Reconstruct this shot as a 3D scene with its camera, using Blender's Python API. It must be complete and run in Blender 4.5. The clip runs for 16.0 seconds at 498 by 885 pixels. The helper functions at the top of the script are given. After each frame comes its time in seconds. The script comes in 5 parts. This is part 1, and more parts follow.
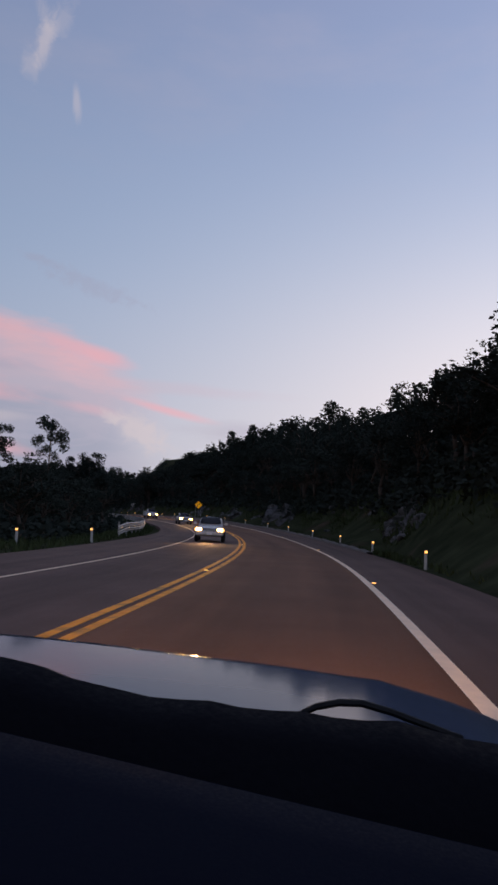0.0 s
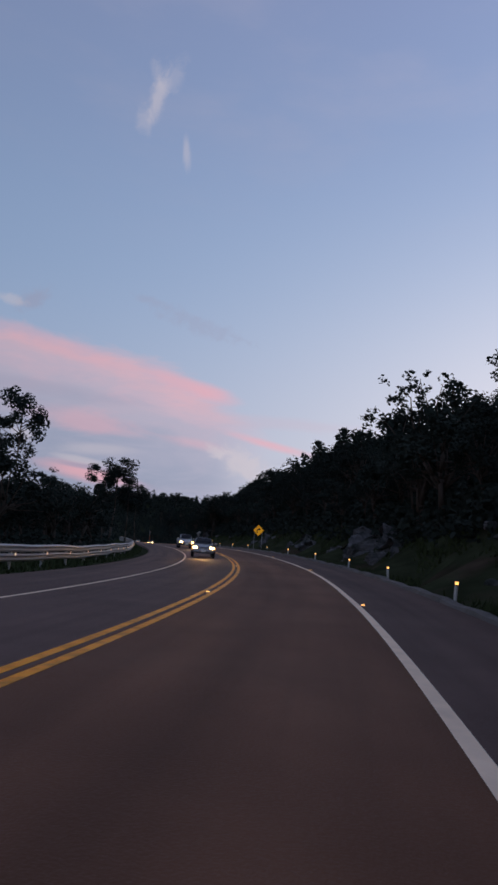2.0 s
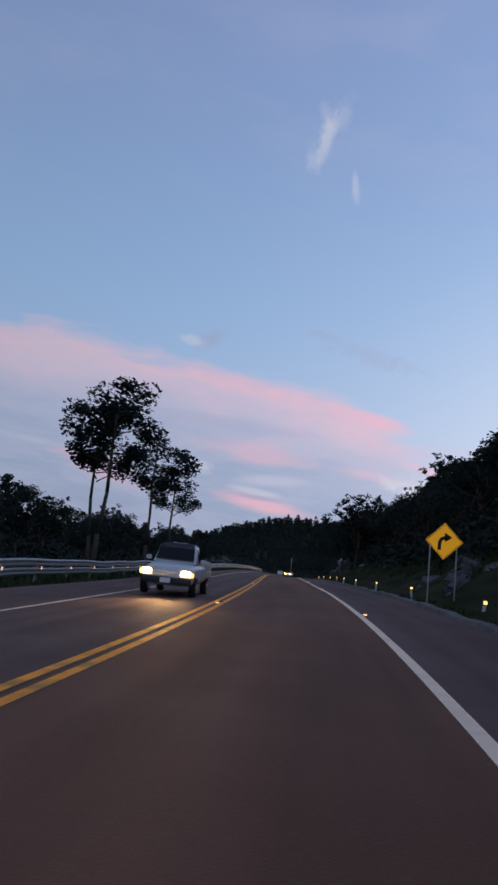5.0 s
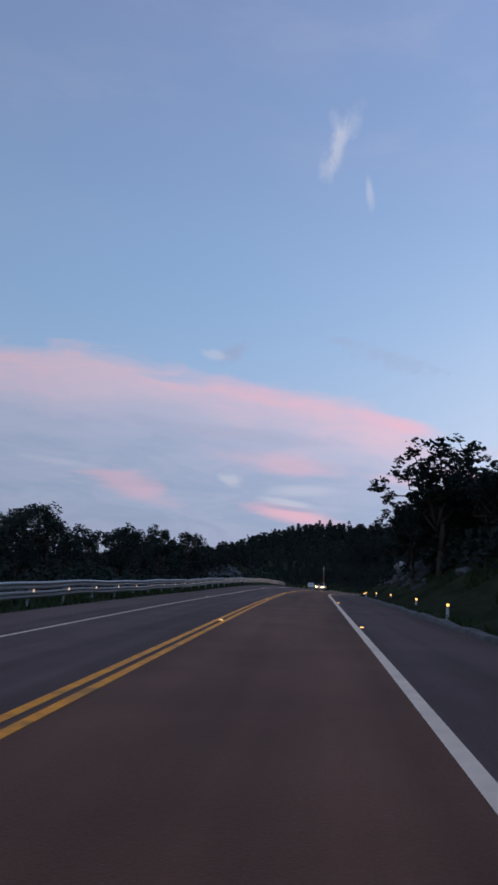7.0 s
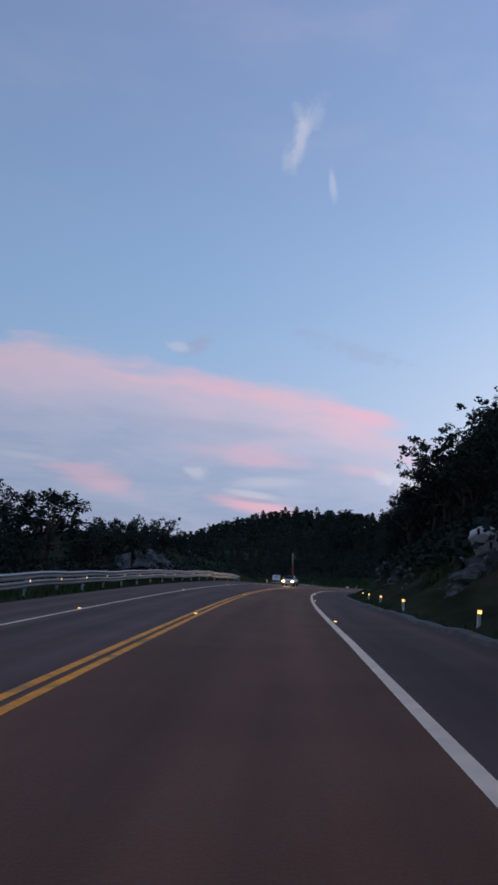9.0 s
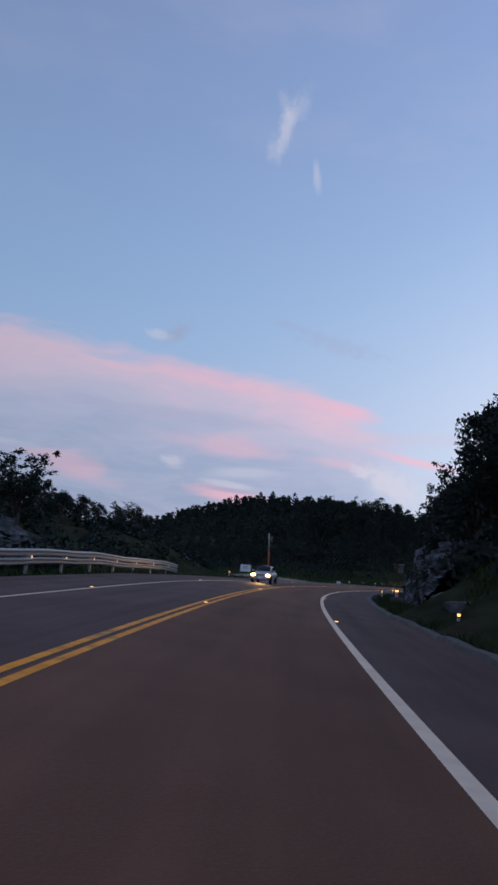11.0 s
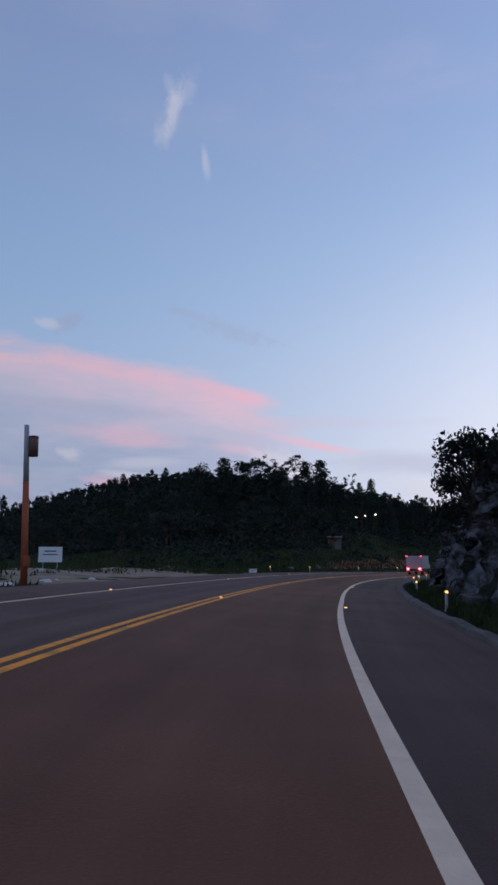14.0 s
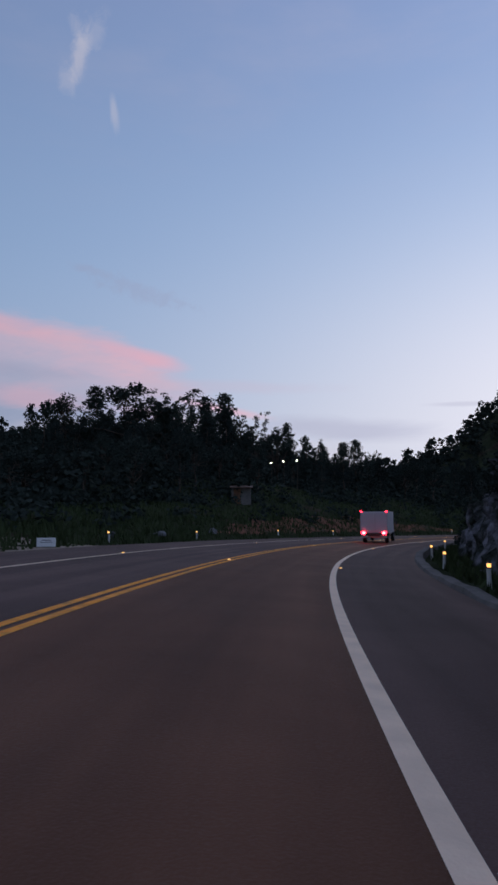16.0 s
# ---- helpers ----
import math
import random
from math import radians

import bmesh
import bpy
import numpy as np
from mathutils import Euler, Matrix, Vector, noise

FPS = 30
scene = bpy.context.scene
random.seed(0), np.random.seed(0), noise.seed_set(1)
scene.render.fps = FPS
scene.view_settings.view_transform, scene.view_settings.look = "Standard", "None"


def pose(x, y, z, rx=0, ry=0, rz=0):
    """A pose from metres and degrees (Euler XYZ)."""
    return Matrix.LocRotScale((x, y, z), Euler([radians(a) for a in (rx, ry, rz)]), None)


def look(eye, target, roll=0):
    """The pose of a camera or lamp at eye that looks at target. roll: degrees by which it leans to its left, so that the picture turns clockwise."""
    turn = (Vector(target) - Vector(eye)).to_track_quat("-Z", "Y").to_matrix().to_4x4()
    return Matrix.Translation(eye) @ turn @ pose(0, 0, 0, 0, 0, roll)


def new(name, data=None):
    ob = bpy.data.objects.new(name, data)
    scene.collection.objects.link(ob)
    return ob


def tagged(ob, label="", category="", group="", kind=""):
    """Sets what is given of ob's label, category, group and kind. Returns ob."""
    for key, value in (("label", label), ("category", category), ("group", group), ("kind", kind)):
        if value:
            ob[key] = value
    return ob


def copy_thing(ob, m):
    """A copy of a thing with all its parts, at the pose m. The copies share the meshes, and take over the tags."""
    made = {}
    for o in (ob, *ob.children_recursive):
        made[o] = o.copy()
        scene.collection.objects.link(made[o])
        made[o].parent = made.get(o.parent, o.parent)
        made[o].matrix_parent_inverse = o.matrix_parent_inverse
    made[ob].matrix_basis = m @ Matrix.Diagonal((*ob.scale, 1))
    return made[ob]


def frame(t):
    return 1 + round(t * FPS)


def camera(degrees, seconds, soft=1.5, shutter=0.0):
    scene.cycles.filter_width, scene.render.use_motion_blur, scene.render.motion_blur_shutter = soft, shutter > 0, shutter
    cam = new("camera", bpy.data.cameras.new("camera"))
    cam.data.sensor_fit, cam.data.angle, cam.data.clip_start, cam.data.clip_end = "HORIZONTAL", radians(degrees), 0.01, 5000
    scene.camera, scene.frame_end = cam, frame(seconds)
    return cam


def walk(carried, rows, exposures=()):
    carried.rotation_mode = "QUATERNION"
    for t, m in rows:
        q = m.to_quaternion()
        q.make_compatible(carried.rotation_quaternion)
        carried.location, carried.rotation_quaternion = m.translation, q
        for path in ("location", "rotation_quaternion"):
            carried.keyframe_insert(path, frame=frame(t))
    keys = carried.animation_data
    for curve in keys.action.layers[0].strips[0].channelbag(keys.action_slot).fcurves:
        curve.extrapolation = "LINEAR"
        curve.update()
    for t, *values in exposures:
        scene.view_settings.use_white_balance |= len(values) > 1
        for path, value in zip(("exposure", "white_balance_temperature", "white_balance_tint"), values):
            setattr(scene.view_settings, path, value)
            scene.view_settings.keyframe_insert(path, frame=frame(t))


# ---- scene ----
import itertools

cam = camera(40.01, 16.0, soft=2.9, shutter=0.0)

# seconds, place, Euler angles in degrees
PATH = [
    (0.0, 2.65, 0.00, 1.29, 96.69, -3.02, 5.67),
    (0.5, 2.74, 9.83, 1.29, 97.88, -3.42, 7.06),
    (1.0, 2.67, 19.71, 1.32, 98.10, -2.51, 9.54),
    (1.5, 2.19, 29.63, 1.34, 99.85, -4.01, 11.10),
    (2.0, 1.28, 39.52, 1.35, 99.05, -4.35, 14.22),
    (2.5, -0.03, 49.35, 1.41, 98.55, -5.32, 15.35),
    (3.0, -1.71, 59.14, 1.54, 98.67, -5.45, 17.24),
    (3.5, -3.81, 68.84, 1.71, 100.24, -5.42, 19.72),
    (4.0, -6.40, 78.44, 1.85, 100.47, -4.98, 23.51),
    (4.5, -9.48, 87.90, 2.04, 100.28, -6.47, 26.52),
    (5.4, -15.88, 104.55, 2.40, 100.59, -5.46, 29.70),
    (6.1, -21.50, 117.19, 2.62, 100.84, -4.68, 31.02),
    (7.0, -29.14, 133.17, 2.79, 101.15, -3.67, 31.33),
    (7.5, -33.44, 142.01, 2.85, 100.29, -3.47, 32.02),
    (8.0, -37.82, 150.80, 2.88, 100.99, -3.07, 30.98),
    (8.5, -42.16, 159.58, 2.92, 100.27, -2.67, 29.90),
    (9.0, -46.42, 168.41, 2.94, 100.64, -2.74, 28.53),
    (9.8, -53.21, 182.55, 2.93, 100.34, -3.03, 28.19),
    (10.6, -59.88, 196.73, 2.83, 100.05, -3.32, 27.22),
    (11.5, -66.95, 212.81, 2.68, 99.71, -3.65, 25.29),
    (12.0, -70.54, 221.89, 2.59, 99.24, -1.19, 24.15),
    (12.5, -73.97, 231.03, 2.46, 100.28, -0.07, 21.76),
    (13.0, -77.26, 240.19, 2.27, 98.59, -0.41, 20.70),
    (13.5, -80.31, 249.42, 2.19, 99.50, 0.00, 19.54),
    (14.0, -83.04, 258.72, 2.03, 99.15, -0.18, 18.48),
    (14.5, -85.44, 268.12, 1.88, 98.00, 0.51, 15.43),
    (15.0, -87.52, 277.59, 1.75, 97.74, 0.79, 13.79),
    (15.5, -89.32, 287.13, 1.54, 97.40, -1.71, 13.35),
    (16.0, -90.70, 296.76, 1.34, 96.14, 0.13, 10.80),
]
walk(cam, [(t, pose(x, y, z, rx, ry, rz)) for t, x, y, z, rx, ry, rz in PATH],
     [(0.0, -0.10, 7600, 18), (2.0, -0.12, 7150, 16), (4.5, 0.06, 6650, 11), (7.0, 0.12, 6500, 9), (9.0, 0.10, 6500, 9), (12.5, 0.10, 6600, 12), (14.5, -0.03, 6650, 12), (16.0, -0.13, 6700, 13)])

# ---- the road's line: curvature every 15 m, grade and bank every 30 m, lane widths every 40 m, from 20 m behind the start ----
KAPPA = [-0.0051, -0.00188, 0.00187, 0.00425, 0.00398, 0.00417, 0.00472, 0.00469, 0.00384, 0.00225, 0.00088, 0.00051, -0.00027, -0.00037, -0.00023, -0.00138, -0.00205, -0.00149, -0.00257, -0.00378, -0.00366, -0.00359, -0.0027, -0.00481, -0.00681, -0.0079, -0.0084, -0.0084, -0.0081, -0.0076, -0.007, -0.0062, -0.0055]
GRADE = [0.0042, 0.0001, 0.004, 0.016, 0.0193, 0.0088, 0.0056, -0.0004, -0.0037, -0.0115, -0.0175, -0.0182, -0.0173, -0.017, -0.014, -0.01, -0.005]
BANK = [-0.0079, 0.001, -0.0047, 0.0241, 0.0418, 0.05, 0.031, 0.0203, -0.0342, -0.0759, -0.0593, -0.0534, -0.0543, -0.0292, -0.013, -0.002, 0.007]
LANE_R = [3.927, 3.99, 3.827, 3.966, 3.714, 3.896, 3.955, 3.689, 3.894, 3.618, 3.67, 3.64, 3.63]
LANE_L = [3.435, 3.258, 3.253, 3.258, 3.439, 3.353, 3.513, 3.567, 3.625, 3.673, 3.611, 3.61, 3.61]
S0, S1 = -20.0, 480.0
ST = np.arange(S0, S1 + 0.5, 1.0)


def knots(values, step):
    return np.interp(ST, S0 + step * np.arange(len(values)), values)


def integral(v):
    total = np.concatenate([[0.0], np.cumsum((v[1:] + v[:-1]) / 2)])
    return total - total[int(-S0)]


HEAD = integral(knots(KAPPA, 15))
RX, RY = integral(-np.sin(HEAD)), integral(np.cos(HEAD))
RZ = integral(knots(GRADE, 30))
RB = knots(BANK, 30)
WR, WL = knots(LANE_R, 40), knots(LANE_L, 40)
EDGE_R, EDGE_L = 6.5, 6.3          # edges of the asphalt from the centre line


def along(table, s):
    return float(np.interp(s, ST, table))


def spot(s, lat, up=0.0):
    """A point of the road's surface, s metres along it and lat metres to the right of its centre line."""
    h = along(HEAD, s)
    return Vector((along(RX, s) + lat * math.cos(h), along(RY, s) + lat * math.sin(h), along(RZ, s) + lat * along(RB, s) + up))


def near_road(x, y):
    """The station along the road and the distance to its right, for arrays of places."""
    x, y = np.atleast_1d(np.asarray(x, float)), np.atleast_1d(np.asarray(y, float))
    s, lat = np.empty(len(x)), np.empty(len(x))
    for a in range(0, len(x), 4000):
        dx, dy = x[a:a + 4000, None] - RX, y[a:a + 4000, None] - RY
        j = (dx * dx + dy * dy).argmin(1)
        i = np.arange(len(j))
        c, sn = np.cos(HEAD[j]), np.sin(HEAD[j])
        lat[a:a + 4000] = dx[i, j] * c + dy[i, j] * sn
        over = np.hypot(dx[i, j], dy[i, j])
        ends = (j == 0) | (j == len(ST) - 1)
        lat[a:a + 4000] = np.where(ends, np.sign(lat[a:a + 4000]) * np.maximum(np.abs(lat[a:a + 4000]), 0.6 * over), lat[a:a + 4000])
        s[a:a + 4000] = ST[j]
    return s, lat


def waves(x, y, size, seed):
    """Smooth, repeatable bumps between about -1 and 1."""
    x, y = x / size + seed * 1.7, y / size - seed * 2.3
    return (np.sin(x + 1.3 * np.sin(y * 0.7 + seed)) * np.cos(y * 1.1 + 0.9 * np.sin(x * 0.8)) +
            0.5 * np.sin(2.3 * x - 1.7 * y + seed) * np.sin(1.9 * y + 0.6 * x)) / 1.5


RIGHT_S = [-20, 30, 60, 85, 105, 125, 150, 165, 190, 215, 245, 262, 275, 290, 305, 320, 332, 345, 361, 375, 390, 480]
RIGHT_H = [5.5, 6.0, 5.2, 4.2, 4.2, 4.8, 4.2, 4.4, 5.4, 5.0, 4.6, 7.0, 9.0, 11.0, 10.5, 9.0, 8.5, 8.0, 6.5, 3.5, 1.2, 0.6]
LEFT_S = [-20, 250, 262, 272, 282, 292, 300, 335, 350, 370, 385, 400, 440, 480]
LEFT_14 = [-0.5, -0.3, 2.2, 3.4, 2.8, 0.9, 0.2, 0.5, 1.2, 2.0, 2.2, 2.4, 2.2, 1.0]
LEFT_30 = [-1.0, 0.6, 5.2, 6.6, 4.0, 0.8, 0.6, 1.2, 2.2, 4.5, 6.5, 7.5, 6.0, 3.0]
LEFT_60 = [-1.5, 0.0, 2.5, 2.5, 0.8, 0.0, 0.0, 0.0, 0.2, 2.2, 7.4, 10.8, 9.4, 6.0]


def terrain(x, y):
    """Height of the ground, for arrays of places."""
    x, y = np.atleast_1d(np.asarray(x, float)), np.atleast_1d(np.asarray(y, float))
    s, lat = near_road(x, y)
    z, b = np.interp(s, ST, RZ), np.interp(s, ST, RB)
    cut = np.interp(s, RIGHT_S, RIGHT_H)
    e = np.abs(lat)
    back = np.where(lat > 0, np.interp(s, [250, 260, 372, 388], [0, 3.4, 3.4, 0]), 0)
    e = np.maximum(np.minimum(e, 9.0), e - back)
    hill = np.where(e < 14, cut * np.clip((e - 9.0) / 5, 0, 1) ** 0.8,
                    np.where(e < 25, cut * (1 + 1.2 * (e - 14) / 11), np.where(e < 45, cut * (2.2 + 0.6 * (e - 25) / 20), cut * (2.8 - 1.9 * np.clip((e - 45) / 70, 0, 1)))))
    l14, l30, l60 = (np.interp(s, LEFT_S, v) for v in (LEFT_14, LEFT_30, LEFT_60))
    left = np.where(e < 14, l14 * np.clip((e - 9.0) / 5, 0, 1), np.where(e < 30, l14 + (l30 - l14) * (e - 14) / 16,
                    np.where(e < 60, l30 + (l60 - l30) * (e - 30) / 30, l60 * (1 + 0.25 * np.clip((e - 60) / 40, 0, 1) - 1.1 * np.clip((e - 105) / 110, 0, 1)))))
    side = np.where(lat > 0, hill, left)
    edge = np.where(lat > 0, EDGE_R, EDGE_L)
    bump = np.clip((e - 9) / 14, 0, 1)
    side = side + bump * (0.9 * waves(x, y, 9.0, 1) + 0.35 * waves(x, y, 3.1, 2))
    under = np.where(e < edge + 0.05, -0.35, -0.06 - 0.10 * np.clip((e - edge) / 1.5, 0, 1))
    h = z + np.sign(lat) * np.minimum(e, edge) * b + under + side
    far = np.exp(-(((x + 17.5) / 46) ** 2 + ((y - 513.5) / 60) ** 2)) * 56
    across, deep = (x + 235) * 0.93 + (y - 632) * 0.37, (y - 632) * 0.93 - (x + 235) * 0.37
    far = far + np.exp(-((across / np.where(across < 0, 112, 165)) ** 2 + (deep / 75) ** 2)) * (39 + 3 * waves(x, y, 40.0, 4))
    keep = np.clip((e - 40) / 60, 0, 1)
    return h + far * np.clip((e - 30) / 30, 0, 1) + keep * 2 * waves(x, y, 60.0, 3)


def ground_at(x, y):
    return float(terrain([x], [y])[0])


def stand(s, lat, up=0.0, turn=0.0):
    """A pose on the ground or the asphalt beside the road's centre line, y ahead along the road."""
    p = spot(s, lat)
    if lat > EDGE_R or lat < -EDGE_L:
        p.z = ground_at(p.x, p.y)
    return Matrix.Translation((p.x, p.y, p.z + up)) @ Matrix.Rotation(along(HEAD, s) + radians(turn), 4, "Z")


# ---- evening sky ----
SUN_AZ, SUN_EL = -22.0, 2.0            # degrees left of +y, degrees up


def make_world():
    world = bpy.data.worlds.new("evening_sky")
    scene.world = world
    world.use_nodes = True
    nt = world.node_tree
    nt.nodes.clear()
    N, K = nt.nodes.new, nt.links.new

    def put(socket, value):
        if isinstance(value, bpy.types.NodeSocket):
            K(value, socket)
        else:
            socket.default_value = value

    def m(op, a, b=0.0, c=0.0):
        n = N("ShaderNodeMath")
        n.operation = op
        put(n.inputs[0], a), put(n.inputs[1], b), put(n.inputs[2], c)
        return n.outputs[0]

    def ramp(fac, stops, ease="EASE"):
        n = N("ShaderNodeValToRGB")
        n.color_ramp.interpolation = ease
        el = n.color_ramp.elements
        while len(el) < len(stops):
            el.new(0.5)
        for e, (p, c) in zip(el, stops):
            e.position, e.color = p, (*c, 1)
        K(fac, n.inputs[0])
        return n.outputs[0]

    def mix(fac, a, b, kind="MIX"):
        n = N("ShaderNodeMix")
        n.data_type, n.blend_type = "RGBA", kind
        put(n.inputs[0], fac), put(n.inputs[6], a), put(n.inputs[7], b)
        return n.outputs[2]

    tc = N("ShaderNodeTexCoord")
    sep = N("ShaderNodeSeparateXYZ")
    K(tc.outputs["Generated"], sep.inputs[0])
    x, y, z = sep.outputs
    az = m("MULTIPLY", m("ARCTAN2", m("MULTIPLY", x, -1.0), y), 57.2958)
    el = m("MULTIPLY", m("ARCSINE", z), 57.2958)
    plane = N("ShaderNodeCombineXYZ")
    K(az, plane.inputs[0]), K(el, plane.inputs[1])

    def noise_at(sx, sy, detail=5.0, rough=0.55, turn=0.0, warp=0.0):
        mp = N("ShaderNodeMapping")
        mp.inputs["Scale"].default_value = (sx, sy, 1)
        mp.inputs["Rotation"].default_value = (0, 0, radians(turn))
        K(plane.outputs[0], mp.inputs[0])
        n = N("ShaderNodeTexNoise")
        n.inputs["Scale"].default_value, n.inputs["Detail"].default_value = 1.0, detail
        n.inputs["Roughness"].default_value, n.inputs["Distortion"].default_value = rough, warp
        K(mp.outputs[0], n.inputs["Vector"])
        return n.outputs[0]

    # clear air: deep blue above, pale towards the ground, brighter and whiter over the place where the sun went down
    up = m("DIVIDE", el, 60.0)
    air = ramp(up, [(0.0, (0.45, 0.49, 0.62)), (0.08, (0.41, 0.50, 0.67)), (0.2, (0.335, 0.475, 0.71)), (0.36, (0.265, 0.425, 0.69)),
                    (0.55, (0.225, 0.345, 0.60)), (0.8, (0.205, 0.28, 0.51)), (1.0, (0.16, 0.22, 0.42))], "B_SPLINE")
    ga = m("DIVIDE", m("SUBTRACT", az, SUN_AZ), 34.0)
    ge = m("DIVIDE", m("SUBTRACT", el, 6.0), 17.0)
    glow = m("EXPONENT", m("MULTIPLY", m("ADD", m("MULTIPLY", ga, ga), m("MULTIPLY", ge, ge)), -1.0))
    sky = mix(m("MULTIPLY", glow, 0.85), air, (0.80, 0.80, 0.88, 1))
    thin = ramp(noise_at(0.035, 0.11, 6, 0.6, 12), [(0.42, (0, 0, 0)), (0.75, (1, 1, 1))])
    high = m("MULTIPLY", thin, ramp(m("DIVIDE", el, 60.0), [(0.35, (0, 0, 0)), (0.6, (1, 1, 1))]))
    sky = mix(m("MULTIPLY", high, 0.30), sky, (0.40, 0.43, 0.60, 1))

    def cloud(sky, a0, e0, half_long, half_wide, slope, colour, amount, ragged, grain=None, edge=(0.25, 0.8)):
        """A soft, ragged streak in the sky: its middle, half its length and width in degrees, and its tilt."""
        co, si = math.cos(radians(slope)), math.sin(radians(slope))
        da, de = m("SUBTRACT", az, a0), m("SUBTRACT", el, e0)
        u = m("DIVIDE", m("ADD", m("MULTIPLY", da, co), m("MULTIPLY", de, si)), half_long)
        v = m("DIVIDE", m("SUBTRACT", m("MULTIPLY", de, co), m("MULTIPLY", da, si)), half_wide)
        inside = m("SUBTRACT", 1.0, m("SQRT", m("ADD", m("MULTIPLY", u, u), m("MULTIPLY", v, v))))
        grain = grain or streaks
        d = m("ADD", inside, m("MULTIPLY", m("SUBTRACT", grain, 0.5), ragged))
        mask = ramp(d, [(max(edge[0] - 0.25, 0.0), (0, 0, 0)), (edge[1], (1, 1, 1))])
        return mix(m("MULTIPLY", mask, amount), sky, (*colour, 1))

    streaks = noise_at(0.11, 0.42, 7, 0.6, -8, 0.6)
    puffs = noise_at(0.8, 0.95, 8, 0.64, 0, 0.9)
    wisps = noise_at(0.55, 0.32, 7, 0.62, 20, 1.2)
    # the long bank of cloud: its upper edge falls to the right, pink above and lilac to blue-grey below
    def height(stops):
        n = N("ShaderNodeValToRGB")
        n.color_ramp.interpolation = "B_SPLINE"
        e = n.color_ramp.elements
        while len(e) < len(stops):
            e.new(0.5)
        for k, (a, v) in zip(e, stops):
            k.position, k.color = (a + 20) / 100, (v / 30,) * 3 + (1,)
        K(m("DIVIDE", m("ADD", az, 20.0), 100.0), n.inputs[0])
        return m("MULTIPLY", n.outputs[0], 30.0)

    edge_line = height([(-20, 0.0), (5, 3.0), (10, 7.0), (13, 10.6), (15.5, 12.6), (20, 14.4), (26, 15.6), (31, 16.6), (36, 17.3), (41, 17.7), (50, 18.0), (72, 16.0)])
    rough_edge = noise_at(0.10, 0.34, 7, 0.6, -10, 0.5)
    depth = m("ADD", m("SUBTRACT", edge_line, el), m("MULTIPLY", m("SUBTRACT", rough_edge, 0.5), 5.0))
    part_of = m("DIVIDE", depth, 14.0)
    bank = ramp(part_of, [(0.0, (0, 0, 0)), (0.05, (0.35, 0.35, 0.35)), (0.12, (0.85, 0.85, 0.85)), (0.3, (0.8, 0.8, 0.8)), (0.75, (0.75, 0.75, 0.75)), (1.0, (0.7, 0.7, 0.7))])
    tint = ramp(part_of, [(0.0, (0.52, 0.51, 0.68)), (0.06, (0.66, 0.50, 0.63)), (0.13, (0.71, 0.49, 0.60)), (0.2, (0.63, 0.49, 0.62)), (0.32, (0.49, 0.46, 0.61)), (0.45, (0.37, 0.41, 0.575)), (0.62, (0.31, 0.37, 0.54)), (0.85, (0.27, 0.34, 0.51)), (1.0, (0.26, 0.32, 0.48))])
    mottle = ramp(noise_at(0.16, 0.62, 8, 0.62, -9, 0.9), [(0.34, (0, 0, 0)), (0.66, (1, 1, 1))])
    tint = mix(m("MULTIPLY", mottle, 0.42), tint, (0.46, 0.47, 0.63, 1))
    ends = ramp(m("DIVIDE", az, 90.0), [(0.135, (0, 0, 0)), (0.215, (1, 1, 1))])
    sky = mix(m("MULTIPLY", bank, ends), sky, tint)
    pink, mauve, grey, white = (0.80, 0.46, 0.56), (0.56, 0.50, 0.64), (0.33, 0.37, 0.54), (0.60, 0.60, 0.70)
    # the bright end of the bank, then the fainter streaks under it
    sky = cloud(sky, 20.8, 13.4, 5.8, 1.05, 14, pink, 0.60, 0.8)
    sky = cloud(sky, 18.6, 13.0, 3.4, 0.9, 13, pink, 0.45, 0.9)
    sky = cloud(sky, 31.0, 15.3, 8.0, 1.1, 10, pink, 0.34, 1.1)
    sky = cloud(sky, 46.0, 15.4, 9.0, 2.4, 2, mauve, 0.45, 1.4)
    sky = cloud(sky, 15.0, 10.8, 15, 0.8, 1, mauve, 0.34, 1.0)
    sky = cloud(sky, 34.0, 11.9, 12, 0.9, 3, grey, 0.34, 1.2)
    sky = cloud(sky, 29.0, 9.5, 7.5, 1.3, 4, pink, 0.42, 1.7)
    sky = cloud(sky, 42.0, 6.9, 5.4, 1.6, 14, pink, 0.42, 1.8)
    sky = cloud(sky, 19.5, 8.6, 4.0, 0.7, 6, pink, 0.30, 1.1)
    sky = cloud(sky, 13.4, 9.0, 5.2, 0.55, 11, pink, 0.66, 0.8)
    sky = cloud(sky, 27.5, 5.2, 5.8, 0.95, 8, pink, 0.80, 0.8)
    sky = cloud(sky, 27.5, 7.4, 4.6, 0.7, -3, white, 0.36, 1.6)
    sky = cloud(sky, 47.0, 8.2, 5.0, 0.45, 3, white, 0.26, 1.1)
    sky = cloud(sky, 28.6, 6.3, 3.0, 0.4, 6, white, 0.55, 0.9)
    sky = cloud(sky, 28.3, 5.8, 3.4, 0.28, 4, grey, 0.62, 0.7)
    sky = cloud(sky, 33.4, 7.9, 1.5, 0.7, 3, white, 0.50, 1.7, puffs)
    sky = cloud(sky, 15.0, 7.0, 3.6, 1.7, 28, white, 0.75, 1.6, puffs)
    sky = cloud(sky, 17.6, 8.0, 1.4, 0.7, 30, white, 0.55, 1.4, puffs)
    sky = cloud(sky, 4.0, 5.0, 3.8, 1.6, 10, white, 0.55, 1.5, puffs)
    sky = cloud(sky, 34.0, 18.5, 2.0, 1.0, -35, grey, 0.50, 1.6, puffs)
